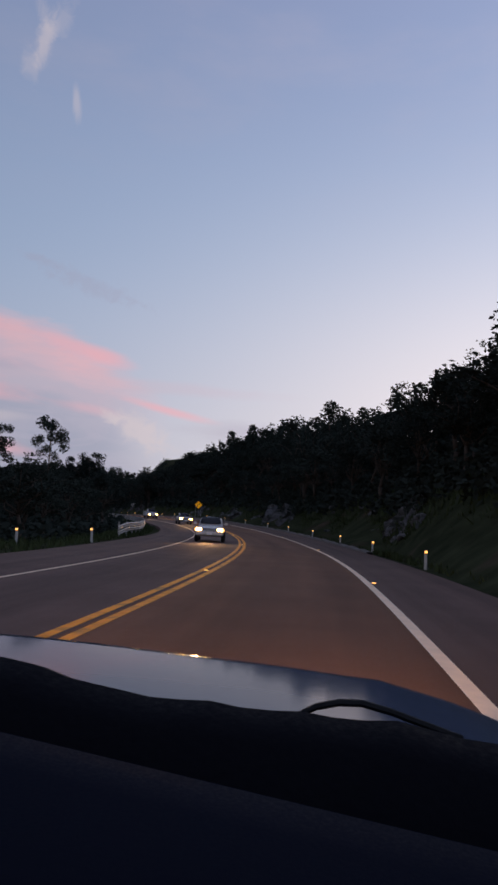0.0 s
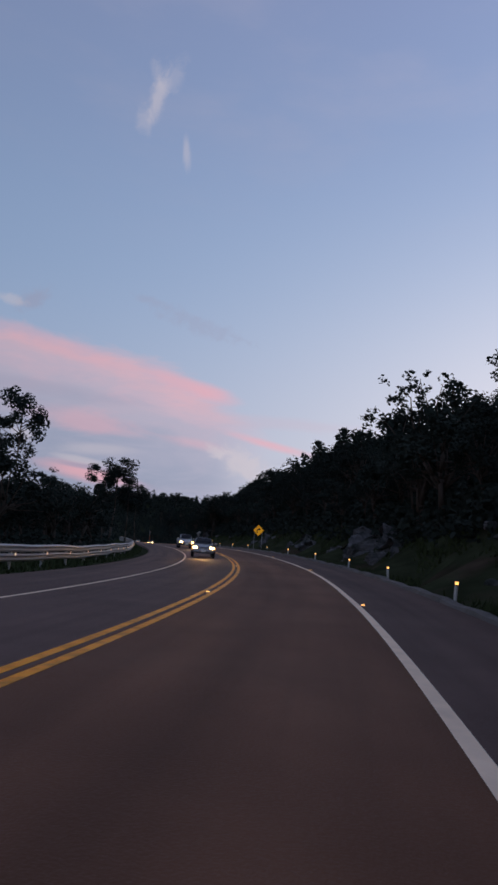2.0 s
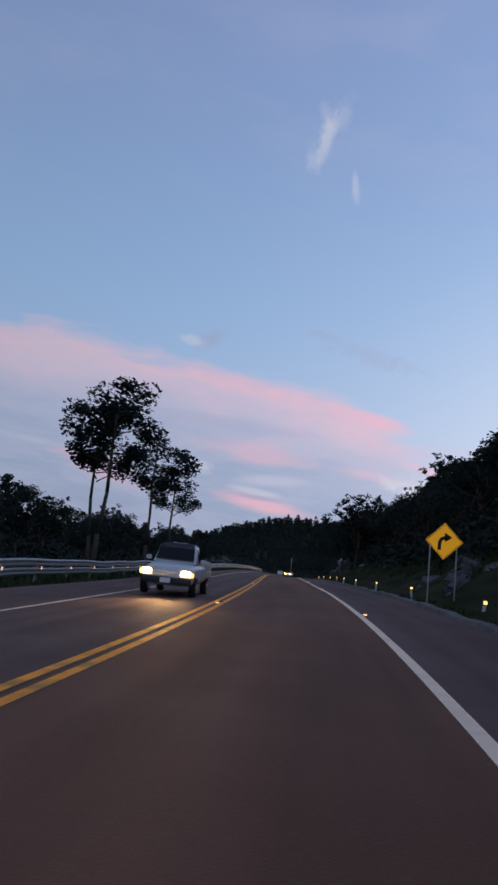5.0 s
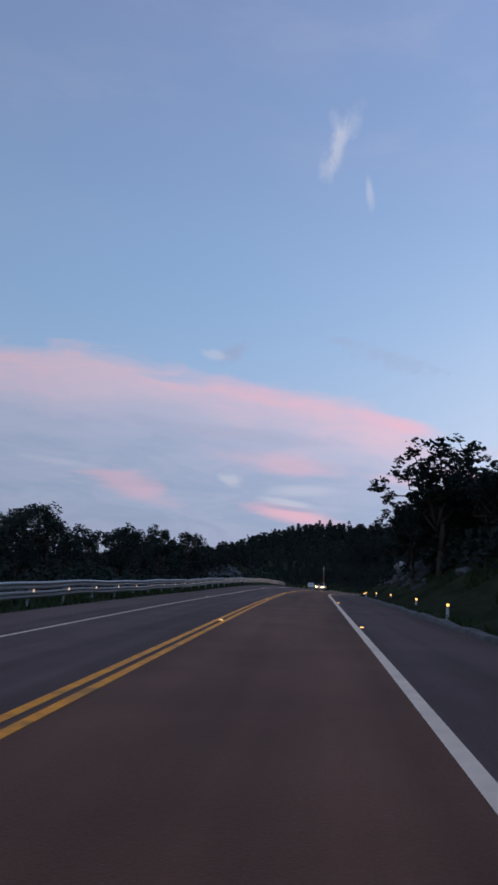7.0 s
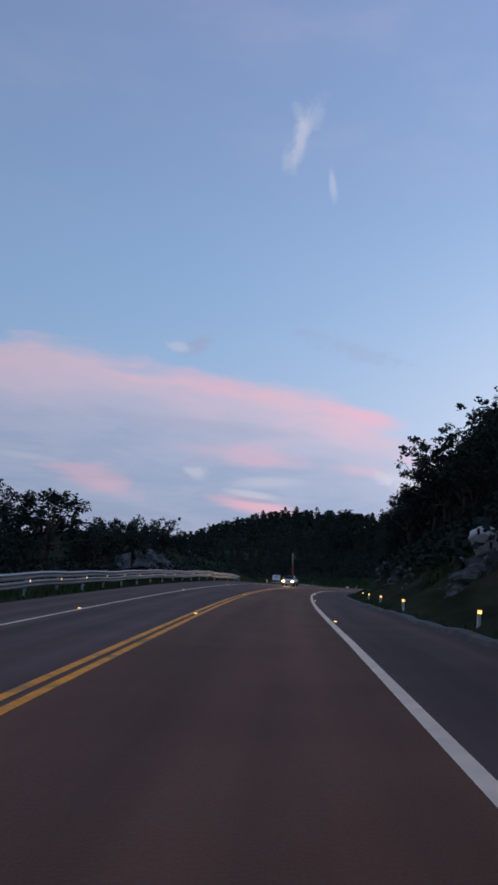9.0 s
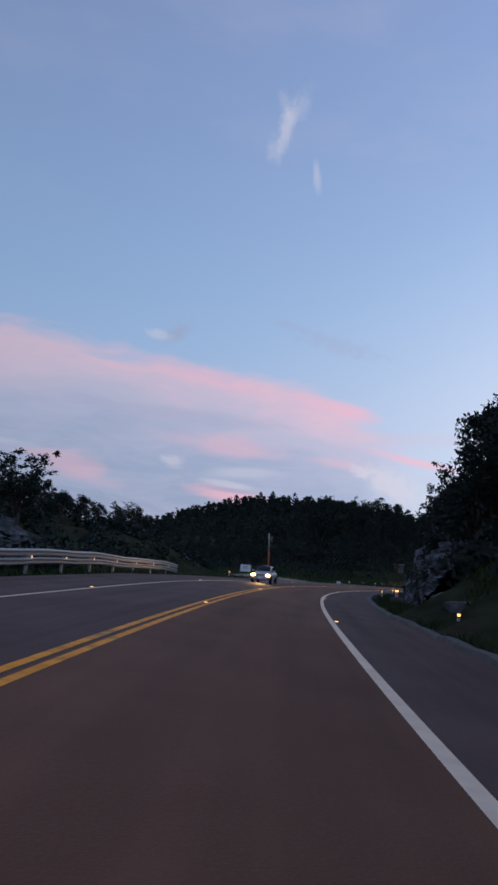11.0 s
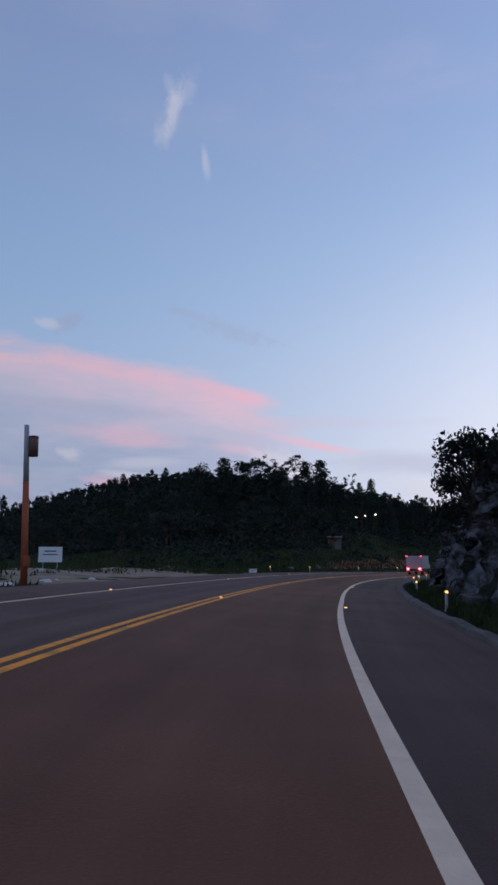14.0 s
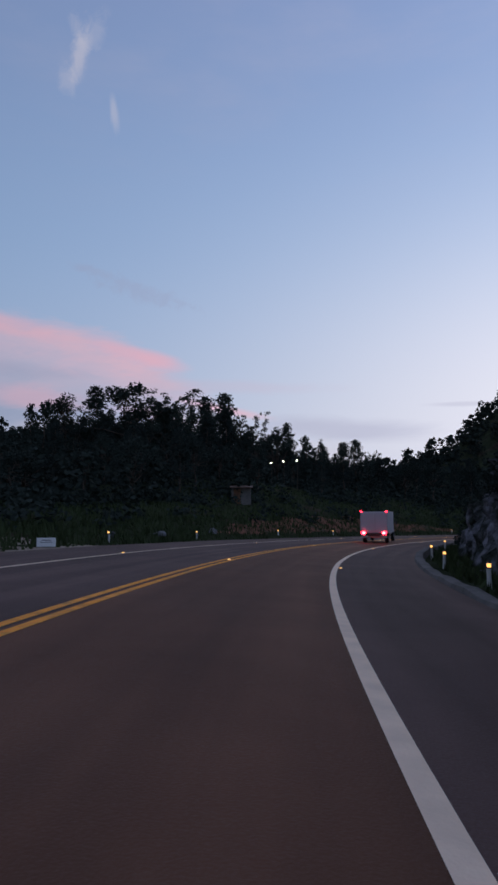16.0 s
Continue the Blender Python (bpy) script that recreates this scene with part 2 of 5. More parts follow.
    sky = cloud(sky, 35.5, 18.2, 1.5, 0.6, 8, white, 0.40, 1.6, puffs)
    sky = cloud(sky, 20.0, 18.4, 5.5, 1.0, 15, grey, 0.30, 2.1, puffs)
    sky = cloud(sky, 24.2, 19.8, 2.2, 0.5, 12, grey, 0.26, 1.3, puffs)
    sky = cloud(sky, 3.0, 7.1, 10, 1.4, 2, (0.44, 0.47, 0.62), 0.65, 1.1)
    sky = cloud(sky, -7.0, 8.9, 4.0, 0.28, 1, (0.46, 0.48, 0.62), 0.45, 0.8)
    # a white wisp with two arms and a foot high in the clear air, and a smaller one beside it
    sky = cloud(sky, 25.5, 35.0, 2.7, 1.0, 104, white, 0.30, 1.5, puffs)
    sky = cloud(sky, 25.6, 34.6, 2.3, 0.65, 106, white, 0.30, 1.3, wisps)
    sky = cloud(sky, 24.3, 36.4, 1.9, 1.2, 130, white, 0.20, 1.7, puffs)
    sky = cloud(sky, 25.9, 36.5, 1.3, 0.7, 70, white, 0.22, 1.5, puffs)
    sky = cloud(sky, 26.5, 33.0, 1.5, 1.0, 70, white, 0.24, 1.6, puffs)
    sky = cloud(sky, 22.5, 31.3, 1.8, 0.5, 80, white, 0.36, 1.1, wisps)
    low = ramp(m("DIVIDE", el, 60.0), [(0.0, (1, 1, 1)), (0.10, (0, 0, 0))])
    sky = mix(m("MULTIPLY", low, 0.35), sky, (0.33, 0.36, 0.52, 1))
    # the whole sky is brighter on the side where the sun went down
    side = m("POWER", 2.0, m("MULTIPLY", m("SUBTRACT", m("MAXIMUM", m("MINIMUM", az, 70.0), -25.0), 20.0), -0.009))
    dim = N("ShaderNodeVectorMath")
    dim.operation = "SCALE"
    K(sky, dim.inputs[0]), K(side, dim.inputs["Scale"])
    sky = dim.outputs[0]
    below = ramp(m("ADD", m("DIVIDE", el, 60.0), 0.5), [(0.47, (1, 1, 1)), (0.5, (0, 0, 0))])
    sky = mix(below, sky, (0.03, 0.032, 0.04, 1))
    bg = N("ShaderNodeBackground")
    K(sky, bg.inputs[0])
    bg.inputs[1].default_value = 1.0
    out = N("ShaderNodeOutputWorld")
    K(bg.outputs[0], out.inputs[0])


make_world()
sun = new("sun", bpy.data.lights.new("sun", "SUN"))
sun.data.energy, sun.data.angle, sun.data.color = 0.12, radians(40), (1.0, 0.85, 0.8)
sun.matrix_world = look((0, 0, 0), (-math.sin(radians(180 + SUN_AZ)), math.cos(radians(180 + SUN_AZ)), -math.tan(radians(14))))


# ---- materials ----
def material(name, colour, rough=0.8, metal=0.0, vary=0.25, grain=6.0, fine=60.0, bump=0.3, second=None, patch=0.0, emit=None, power=0.0, spec=0.5, random=0.0, streaks=0.0, relief=0.02):
    """A procedural surface: a base colour broken up at two scales, with fine relief. second and patch: another colour in patches of that share."""
    mat = bpy.data.materials.new(name)
    mat.use_nodes = True
    nt = mat.node_tree
    N, K = nt.nodes.new, nt.links.new
    p = nt.nodes["Principled BSDF"]
    p.inputs["Roughness"].default_value, p.inputs["Metallic"].default_value = rough, metal
    p.inputs["Specular IOR Level"].default_value = spec
    geo = N("ShaderNodeNewGeometry")

    def noise_tex(scale, detail):
        n = N("ShaderNodeTexNoise")
        n.inputs["Scale"].default_value, n.inputs["Detail"].default_value = scale, detail
        K(geo.outputs["Position"], n.inputs["Vector"])
        return n.outputs[0]

    def mixed(kind, fac, a, b):
        n = N("ShaderNodeMix")
        n.data_type, n.blend_type = "RGBA", kind
        for socket, v in ((n.inputs[0], fac), (n.inputs[6], a), (n.inputs[7], b)):
            if isinstance(v, bpy.types.NodeSocket):
                K(v, socket)
            else:
                socket.default_value = v
        return n.outputs[2]

    def span(fac, lo, hi, a=0.0, b=1.0):
        n = N("ShaderNodeMapRange")
        n.inputs[1].default_value, n.inputs[2].default_value, n.inputs[3].default_value, n.inputs[4].default_value = lo, hi, a, b
        K(fac, n.inputs[0])
        return n.outputs[0]

    col = (*colour, 1)
    if vary:
        big, small = noise_tex(1 / grain, 4), noise_tex(fine, 3)
        base = col
        if second:
            base = mixed("MIX", span(big, 0.62 - patch * 0.35, 0.72 - patch * 0.2), col, (*second, 1))
        light = tuple(min(1, c * (1 + vary)) for c in colour) + (1,)
        dark = tuple(c * (1 - vary) for c in colour) + (1,)
        tone = mixed("MIX", small, dark, light)
        base = mixed("MULTIPLY", 1.0, base, mixed("MIX", span(noise_tex(2.7 / grain, 5), 0.3, 0.7), (1 - vary, 1 - vary, 1 - vary, 1), (1 + vary, 1 + vary, 1 + vary, 1))) if second else mixed("MIX", span(big, 0.3, 0.7), tone, mixed("MIX", 0.5, tone, light))
        if streaks:
            uv, mp, st = N("ShaderNodeUVMap"), N("ShaderNodeMapping"), N("ShaderNodeTexNoise")
            mp.inputs["Scale"].default_value = (1.6, 0.035, 1)
            st.inputs["Scale"].default_value, st.inputs["Detail"].default_value = 1.0, 5
            K(uv.outputs[0], mp.inputs[0]), K(mp.outputs[0], st.inputs["Vector"])
            base = mixed("MULTIPLY", 1.0, base, mixed("MIX", span(st.outputs[0], 0.3, 0.7), (1 - streaks,) * 3 + (1,), (1 + streaks,) * 3 + (1,)))
        if random:
            info = N("ShaderNodeObjectInfo")
            base = mixed("MULTIPLY", 1.0, base, mixed("MIX", info.outputs["Random"], (1 - random,) * 3 + (1,), (1 + random,) * 3 + (1,)))
        K(base, p.inputs["Base Color"])
        K(span(small, 0.3, 0.7, max(0.02, rough - 0.1), min(1, rough + 0.1)), p.inputs["Roughness"])
        if bump:
            b = N("ShaderNodeBump")
            b.inputs["Strength"].default_value, b.inputs["Distance"].default_value = bump, relief
            K(small, b.inputs["Height"])
            K(b.outputs[0], p.inputs["Normal"])
    else:
        p.inputs["Base Color"].default_value = col
    if emit:
        p.inputs["Emission Color"].default_value = (*emit, 1)
        p.inputs["Emission Strength"].default_value = power
    return mat


ASPHALT = material("asphalt", (0.106, 0.063, 0.052), 0.8, vary=0.12, grain=5.0, fine=45, bump=0.5, second=(0.118, 0.071, 0.059), patch=0.4, spec=0.17, streaks=0.3)
# The same asphalt with the warmth of headlights painted into its colour.
HEADLIT_ASPHALT = material("headlight_tinted_asphalt", (0.150, 0.066, 0.038), 0.8, vary=0.12, grain=5.0, fine=45, bump=0.5, second=(0.165, 0.076, 0.045), patch=0.4, spec=0.17, streaks=0.3)
YELLOW = material("yellow_road_paint", (0.95, 0.32, 0.008), 0.6, vary=0.22, grain=0.8, fine=30, bump=0.3, second=(0.50, 0.21, 0.03), patch=0.25, spec=0.2)
WHITE = material("white_road_paint", (0.95, 0.70, 0.50), 0.7, vary=0.08, grain=0.9, fine=30, bump=0.3, second=(0.86, 0.63, 0.45), patch=0.2, spec=0.2)
CONCRETE = material("weathered_concrete", (0.145, 0.13, 0.12), 0.9, vary=0.22, grain=1.2, fine=25, bump=0.5, second=(0.11, 0.105, 0.095), patch=0.4, spec=0.15)
EARTH = material("dark_earth_and_grass", (0.034, 0.040, 0.022), 0.95, vary=0.35, grain=4.0, fine=9, bump=0.8, second=(0.055, 0.042, 0.030), patch=0.2, spec=0.0)
DIRT = material("pale_dirt", (0.27, 0.21, 0.16), 0.95, vary=0.25, grain=3.0, fine=14, bump=0.7, second=(0.17, 0.15, 0.10), patch=0.3, spec=0.05)
RED_EARTH = material("red_earth", (0.16, 0.07, 0.045), 0.95, vary=0.3, grain=2.0, fine=10, bump=0.8, second=(0.07, 0.055, 0.035), patch=0.35, spec=0.03)
ROCK = material("grey_limestone", (0.173, 0.172, 0.192), 0.9, vary=0.4, grain=1.1, fine=3.2, bump=1.0, second=(0.028, 0.032, 0.026), patch=0.75, spec=0.05, relief=0.35)
OUTCROP = material("weathered_limestone", (0.125, 0.122, 0.125), 0.9, vary=0.3, grain=0.9, fine=4, bump=1.0, relief=0.15, second=(0.05, 0.055, 0.05), patch=0.5, spec=0.08)
PALE_ROCK = material("pale_limestone", (0.52, 0.50, 0.48), 0.85, vary=0.2, grain=0.8, fine=9, bump=0.7)
BARK = material("bark", (0.07, 0.055, 0.045), 0.95, vary=0.35, grain=0.5, fine=18, bump=0.9, spec=0.03)
LEAF = material("dark_green_leaves", (0.028, 0.036, 0.030), 0.9, vary=0.16, grain=2.0, fine=3, bump=0, random=0.25, spec=0.03)
NEEDLES = material("pine_needles", (0.026, 0.034, 0.030), 0.9, vary=0.16, grain=2.0, fine=3, bump=0, random=0.25, spec=0.03)
GRASS = material("roadside_grass", (0.042, 0.055, 0.024), 0.9, vary=0.35, grain=2.5, fine=3, bump=0, spec=0.03)
STEEL = material("galvanised_steel", (0.34, 0.335, 0.33), 0.5, 0.6, vary=0.15, grain=0.9, fine=25, bump=0.15)
POST_WHITE = material("white_plastic", (0.50, 0.49, 0.47), 0.5, vary=0.12, grain=0.4, fine=20, bump=0.1)
BLACK_PAINT = material("black_paint", (0.02, 0.02, 0.02), 0.5, vary=0.2)
# The sign's faint emission imitates headlight light thrown back by its sheeting.
SIGN_YELLOW_GLOW = material("glowing_yellow_sheeting", (0.85, 0.40, 0.01), 0.35, vary=0.06, grain=0.5, fine=30, bump=0, emit=(0.95, 0.42, 0.01), power=0.30)
SIGN_WHITE = material("white_sheeting", (0.75, 0.75, 0.75), 0.4, vary=0.08, bump=0)
# Emission stands in for headlights on reflectors and studs; also lights the side lamps.
AMBER_GLOW = material("glowing_amber", (0.9, 0.45, 0.08), 0.2, vary=0, emit=(1.0, 0.50, 0.14), power=2.2)
# Weaker emission on the guardrail's reflectors, again in place of returned headlight light.
PALE_GLOW = material("glowing_pale_reflector", (0.8, 0.6, 0.4), 0.25, vary=0, emit=(1.0, 0.68, 0.48), power=0.7)
POLE_GREY = material("pole_grey_paint", (0.36, 0.36, 0.37), 0.8, vary=0.15, grain=0.4, fine=25, bump=0.2, spec=0.2)
WOOD = material("weathered_pole_wood", (0.17, 0.085, 0.05), 0.9, vary=0.3, grain=0.5, fine=30, bump=0.5, spec=0.1)
CAR_WHITE = material("white_car_paint", (0.50, 0.50, 0.50), 0.25, vary=0.05, bump=0)
CAR_SILVER = material("silver_car_paint", (0.30, 0.30, 0.31), 0.3, 0.4, vary=0.05, bump=0)
BOX_WHITE = material("white_truck_panel", (0.40, 0.39, 0.42), 0.5, vary=0.10, grain=0.8, fine=12, bump=0.1)
RUBBER = material("black_rubber", (0.02, 0.02, 0.02), 0.85, vary=0.2, spec=0.15)
GLASS = material("dark_car_glass", (0.015, 0.017, 0.02), 0.05, vary=0)
CHROME = material("chrome", (0.6, 0.6, 0.6), 0.15, 1.0, vary=0)
HEADLIGHT = material("lit_headlight", (1, 0.8, 0.5), 0.3, vary=0, emit=(1.0, 0.58, 0.18), power=26)
TAIL = material("lit_tail_light", (0.8, 0.02, 0.02), 0.3, vary=0, emit=(1.0, 0.02, 0.045), power=10)
TAIL_HOT = material("tail_light_core", (1, 0.3, 0.25), 0.3, vary=0, emit=(1.0, 0.30, 0.24), power=10)
LAMP_WHITE = material("lit_lamp", (1, 1, 0.9), 0.3, vary=0, emit=(1.0, 0.95, 0.8), power=8)
COWL = material("black_cowl_plastic", (0.004, 0.0045, 0.007), 0.7, vary=0.2, grain=0.2, fine=120, bump=0.1, spec=0.05)
DASH = material("dark_dashboard_plastic", (0.007, 0.009, 0.017), 0.75, vary=0.15, grain=0.3, fine=300, bump=0.05, spec=0.03)
HOOD_PAINT = material("silver_blue_bonnet_paint", (0.06, 0.08, 0.12), 0.10, 0.0, vary=0, spec=0.08)
ORANGE_PAINT = material("faded_orange_paint", (0.36, 0.085, 0.03), 0.8, vary=0.25, grain=0.5, fine=20, bump=0.3)
RUST = material("rusty_tin", (0.13, 0.07, 0.05), 0.8, vary=0.3)


# ---- mesh helpers ----
def box(bm, c, size, bevel=0.0, m=None):
    made = bmesh.ops.create_cube(bm, size=1.0, matrix=(m or Matrix()) @ Matrix.Translation(c) @ Matrix.Diagonal((*size, 1)))
    if bevel:
        edges = list({e for v in made["verts"] for e in v.link_edges})
        bmesh.ops.bevel(bm, geom=edges, offset=bevel, segments=2, affect="EDGES", profile=0.6)


def rod(bm, a, b, r0, r1=None, seg=8):
    a, b = Vector(a), Vector(b)
    way = b - a
    m = Matrix.Translation((a + b) / 2) @ way.to_track_quat("Z", "Y").to_matrix().to_4x4()
    bmesh.ops.create_cone(bm, cap_ends=True, segments=seg, radius1=r0, radius2=r0 if r1 is None else r1, depth=way.length, matrix=m)


def mesh_of(name, bm, mat, smooth=False):
    me = bpy.data.meshes.new(name)
    bm.normal_update()
    bm.to_mesh(me)
    bm.free()
    me.materials.append(mat)
    if smooth:
        for poly in me.polygons:
            poly.use_smooth = True
    return me


def part(name, bm, mat, parent=None, label="", smooth=False):
    ob = new(name, mesh_of(name, bm, mat, smooth))
    if parent:
        ob.parent = parent
    return tagged(ob, label)


def grid_mesh(name, rows, mat, smooth=True, closed=False):
    """A sheet through rows of points."""
    bm = bmesh.new()
    vs = [[bm.verts.new(p) for p in row] for row in rows]
    for a, b in zip(vs, vs[1:]):
        n = len(a)
        for j in range(n if closed else n - 1):
            bm.faces.new((a[j], a[(j + 1) % n], b[(j + 1) % n], b[j]))
    bmesh.ops.recalc_face_normals(bm, faces=bm.faces)
    return bm


def raw_mesh(name, verts, faces, mat, smooth=False):
    me = bpy.data.meshes.new(name)
    sizes = np.array([len(f) for f in faces], np.int32)
    loops = np.fromiter(itertools.chain.from_iterable(faces), np.int32, int(sizes.sum()))
    me.vertices.add(len(verts)), me.loops.add(len(loops)), me.polygons.add(len(sizes))
    me.vertices.foreach_set("co", np.asarray(verts, np.float32).ravel())
    me.loops.foreach_set("vertex_index", loops)
    me.polygons.foreach_set("loop_start", np.concatenate([[0], np.cumsum(sizes)[:-1]]).astype(np.int32))
    me.polygons.foreach_set("use_smooth", np.full(len(sizes), smooth))
    me.materials.append(mat)
    me.update(calc_edges=True)
    me.validate()
    return me


# ---- ground: one sheet to the horizon ----
def axis(lo, hi, step, reach):
    mid = list(np.arange(lo, hi + 0.1, step))
    left, right, d = [], [], step
    while not left or left[-1] > lo - reach:
        d *= 1.35
        left.append((left[-1] if left else lo) - d)
        right.append((right[-1] if right else hi) + d)
    return np.array(left[::-1] + mid + right)


def make_ground():
    xs, ys = axis(-230, 130, 3.0, 4200), axis(-60, 560, 3.0, 4200)
    gx, gy = np.meshgrid(xs, ys)
    z = terrain(gx.ravel(), gy.ravel())
    n = len(xs)
    faces = [(j * n + i, j * n + i + 1, (j + 1) * n + i + 1, (j + 1) * n + i) for j in range(len(ys) - 1) for i in range(n - 1)]
    ob = new("ground", raw_mesh("ground", np.stack([gx.ravel(), gy.ravel(), z], 1), faces, EARTH, True))
    tagged(ob, "dark earth and thin grass of the hills beside the road", "ground", kind="structure")


def ribbon(name, lat_a, lat_b, s_a, s_b, up, mat, step=1.0, skirt=0.0):
    """A strip of the road between two distances from the centre line (numbers or tables along it)."""
    bm = bmesh.new()
    rows = []
    for s in np.arange(s_a, s_b + step / 2, step):
        a = along(lat_a, s) if isinstance(lat_a, np.ndarray) else lat_a
        b = along(lat_b, s) if isinstance(lat_b, np.ndarray) else lat_b
        n = max(1, int((b - a) / 2.0))
        pts = [spot(s, a + (b - a) * k / n, up) for k in range(n + 1)]
        if skirt:
            pts = [spot(s, a - 0.15, up - skirt)] + pts + [spot(s, b + 0.15, up - skirt)]
        rows.append([bm.verts.new(p) for p in pts])
    for p, q in zip(rows, rows[1:]):
        for j in range(len(p) - 1):
            bm.faces.new((p[j], p[j + 1], q[j + 1], q[j]))
    uv = bm.loops.layers.uv.new("along")
    for r, p in enumerate(rows):
        for k, v in enumerate(p):
            for loop in v.link_loops:
                loop[uv].uv = (k * 2.0, s_a + r * step)
    return new(name, mesh_of(name, bm, mat))


make_ground()
tagged(ribbon("road", -EDGE_L, 0.0, -19, 479, 0.0, ASPHALT, 1.0, 0.45), "worn grey asphalt road curving between hills", "road", kind="structure")
# Only this lane has the headlight tint in its base colour.
tagged(ribbon("road_lane", 0.0, WR, -19, 479, 0.0, HEADLIT_ASPHALT, 1.0, 0.45), "driving lane, its asphalt reddened to imitate headlight warmth", "road", kind="structure")
tagged(ribbon("road_shoulder", WR, EDGE_R, -19, 479, 0.0, ASPHALT, 1.0, 0.45), "grey asphalt shoulder beside the driving lane", "road", kind="structure")
for a in (-0.20, 0.06):
    tagged(ribbon("centre_line", a, a + 0.14, -19, 479, 0.005, YELLOW), "worn yellow double centre line on the asphalt", "road marking", "double centre line", "structure")
tagged(ribbon("edge_line", WR - 0.08, WR + 0.08, -19, 479, 0.005, WHITE), "broad white edge line on the asphalt", "road marking", "edge lines", "structure")
tagged(ribbon("edge_line", -WL - 0.05, -WL + 0.05, -19, 479, 0.005, WHITE), "thin white edge line on the asphalt", "road marking", "edge lines", "structure")


def make_kerb():
    bm = bmesh.new()
    rows = []
    for s in np.arange(36, 430, 1.0):
        w = 0.03 * math.sin(s * 1.7) + 0.02 * math.sin(s * 0.63)
        prof = [(EDGE_R - 0.02, 0.0), (EDGE_R + 0.02, 0.10 + w), (EDGE_R + 0.20, 0.13 + w), (EDGE_R + 0.36, 0.10 + w), (EDGE_R + 0.42, -0.35)]
        rows.append([bm.verts.new(spot(s, a, u)) for a, u in prof])
    for p, q in zip(rows, rows[1:]):
        for j in range(4):
            bm.faces.new((p[j], p[j + 1], q[j + 1], q[j]))
    tagged(new("kerb", mesh_of("kerb", bm, CONCRETE)), "low grey concrete kerb along the paved shoulder", "kerb", kind="structure")


make_kerb()


# ---- plants ----
def leaf_cloud(rng, centres, radii, count, size, flat=0.6, droop=0.0):
    """Verts and faces of many small leaves round clump centres, denser towards each clump's skin."""
    k = rng.integers(0, len(centres), count)
    d = rng.normal(size=(count, 3))
    d /= np.linalg.norm(d, axis=1, keepdims=True)
    r = rng.random(count) ** 0.45
    p = np.asarray(centres)[k] + d * (r * np.asarray(radii)[k])[:, None] * np.array([1, 1, flat])
    a = rng.normal(size=(count, 3))
    a[:, 2] = a[:, 2] * 0.6 - droop
    a /= np.linalg.norm(a, axis=1, keepdims=True)
    b = np.cross(a, rng.normal(size=(count, 3)))
    b /= np.linalg.norm(b, axis=1, keepdims=True) + 1e-9
    s = size * (0.6 + 0.8 * rng.random(count))[:, None]
    v = np.stack([p - a * s * 0.5, p + b * s * 0.28, p + a * s * 0.5, p - b * s * 0.28], 1).reshape(-1, 3)
    f = (np.arange(count)[:, None] * 4 + np.arange(4)).tolist()
    return v, f


def limbs(bm, a, b, r0, r1, rng, bends=3, wild=0.25):
    """A crooked, tapering limb. Returns its points."""
    a, b = Vector(a), Vector(b)
    pts = [a]
    for i in range(1, bends + 1):
        u = i / bends
        off = Vector(rng.normal(size=3)) * wild * (b - a).length * 0.15 * (1 if i < bends else 0)
        pts.append(a.lerp(b, u) + off)
    for i in range(bends):
        u0, u1 = i / bends, (i + 1) / bends
        rod(bm, pts[i], pts[i + 1], r0 + (r1 - r0) * u0, r0 + (r1 - r0) * u1, 6)
    return pts


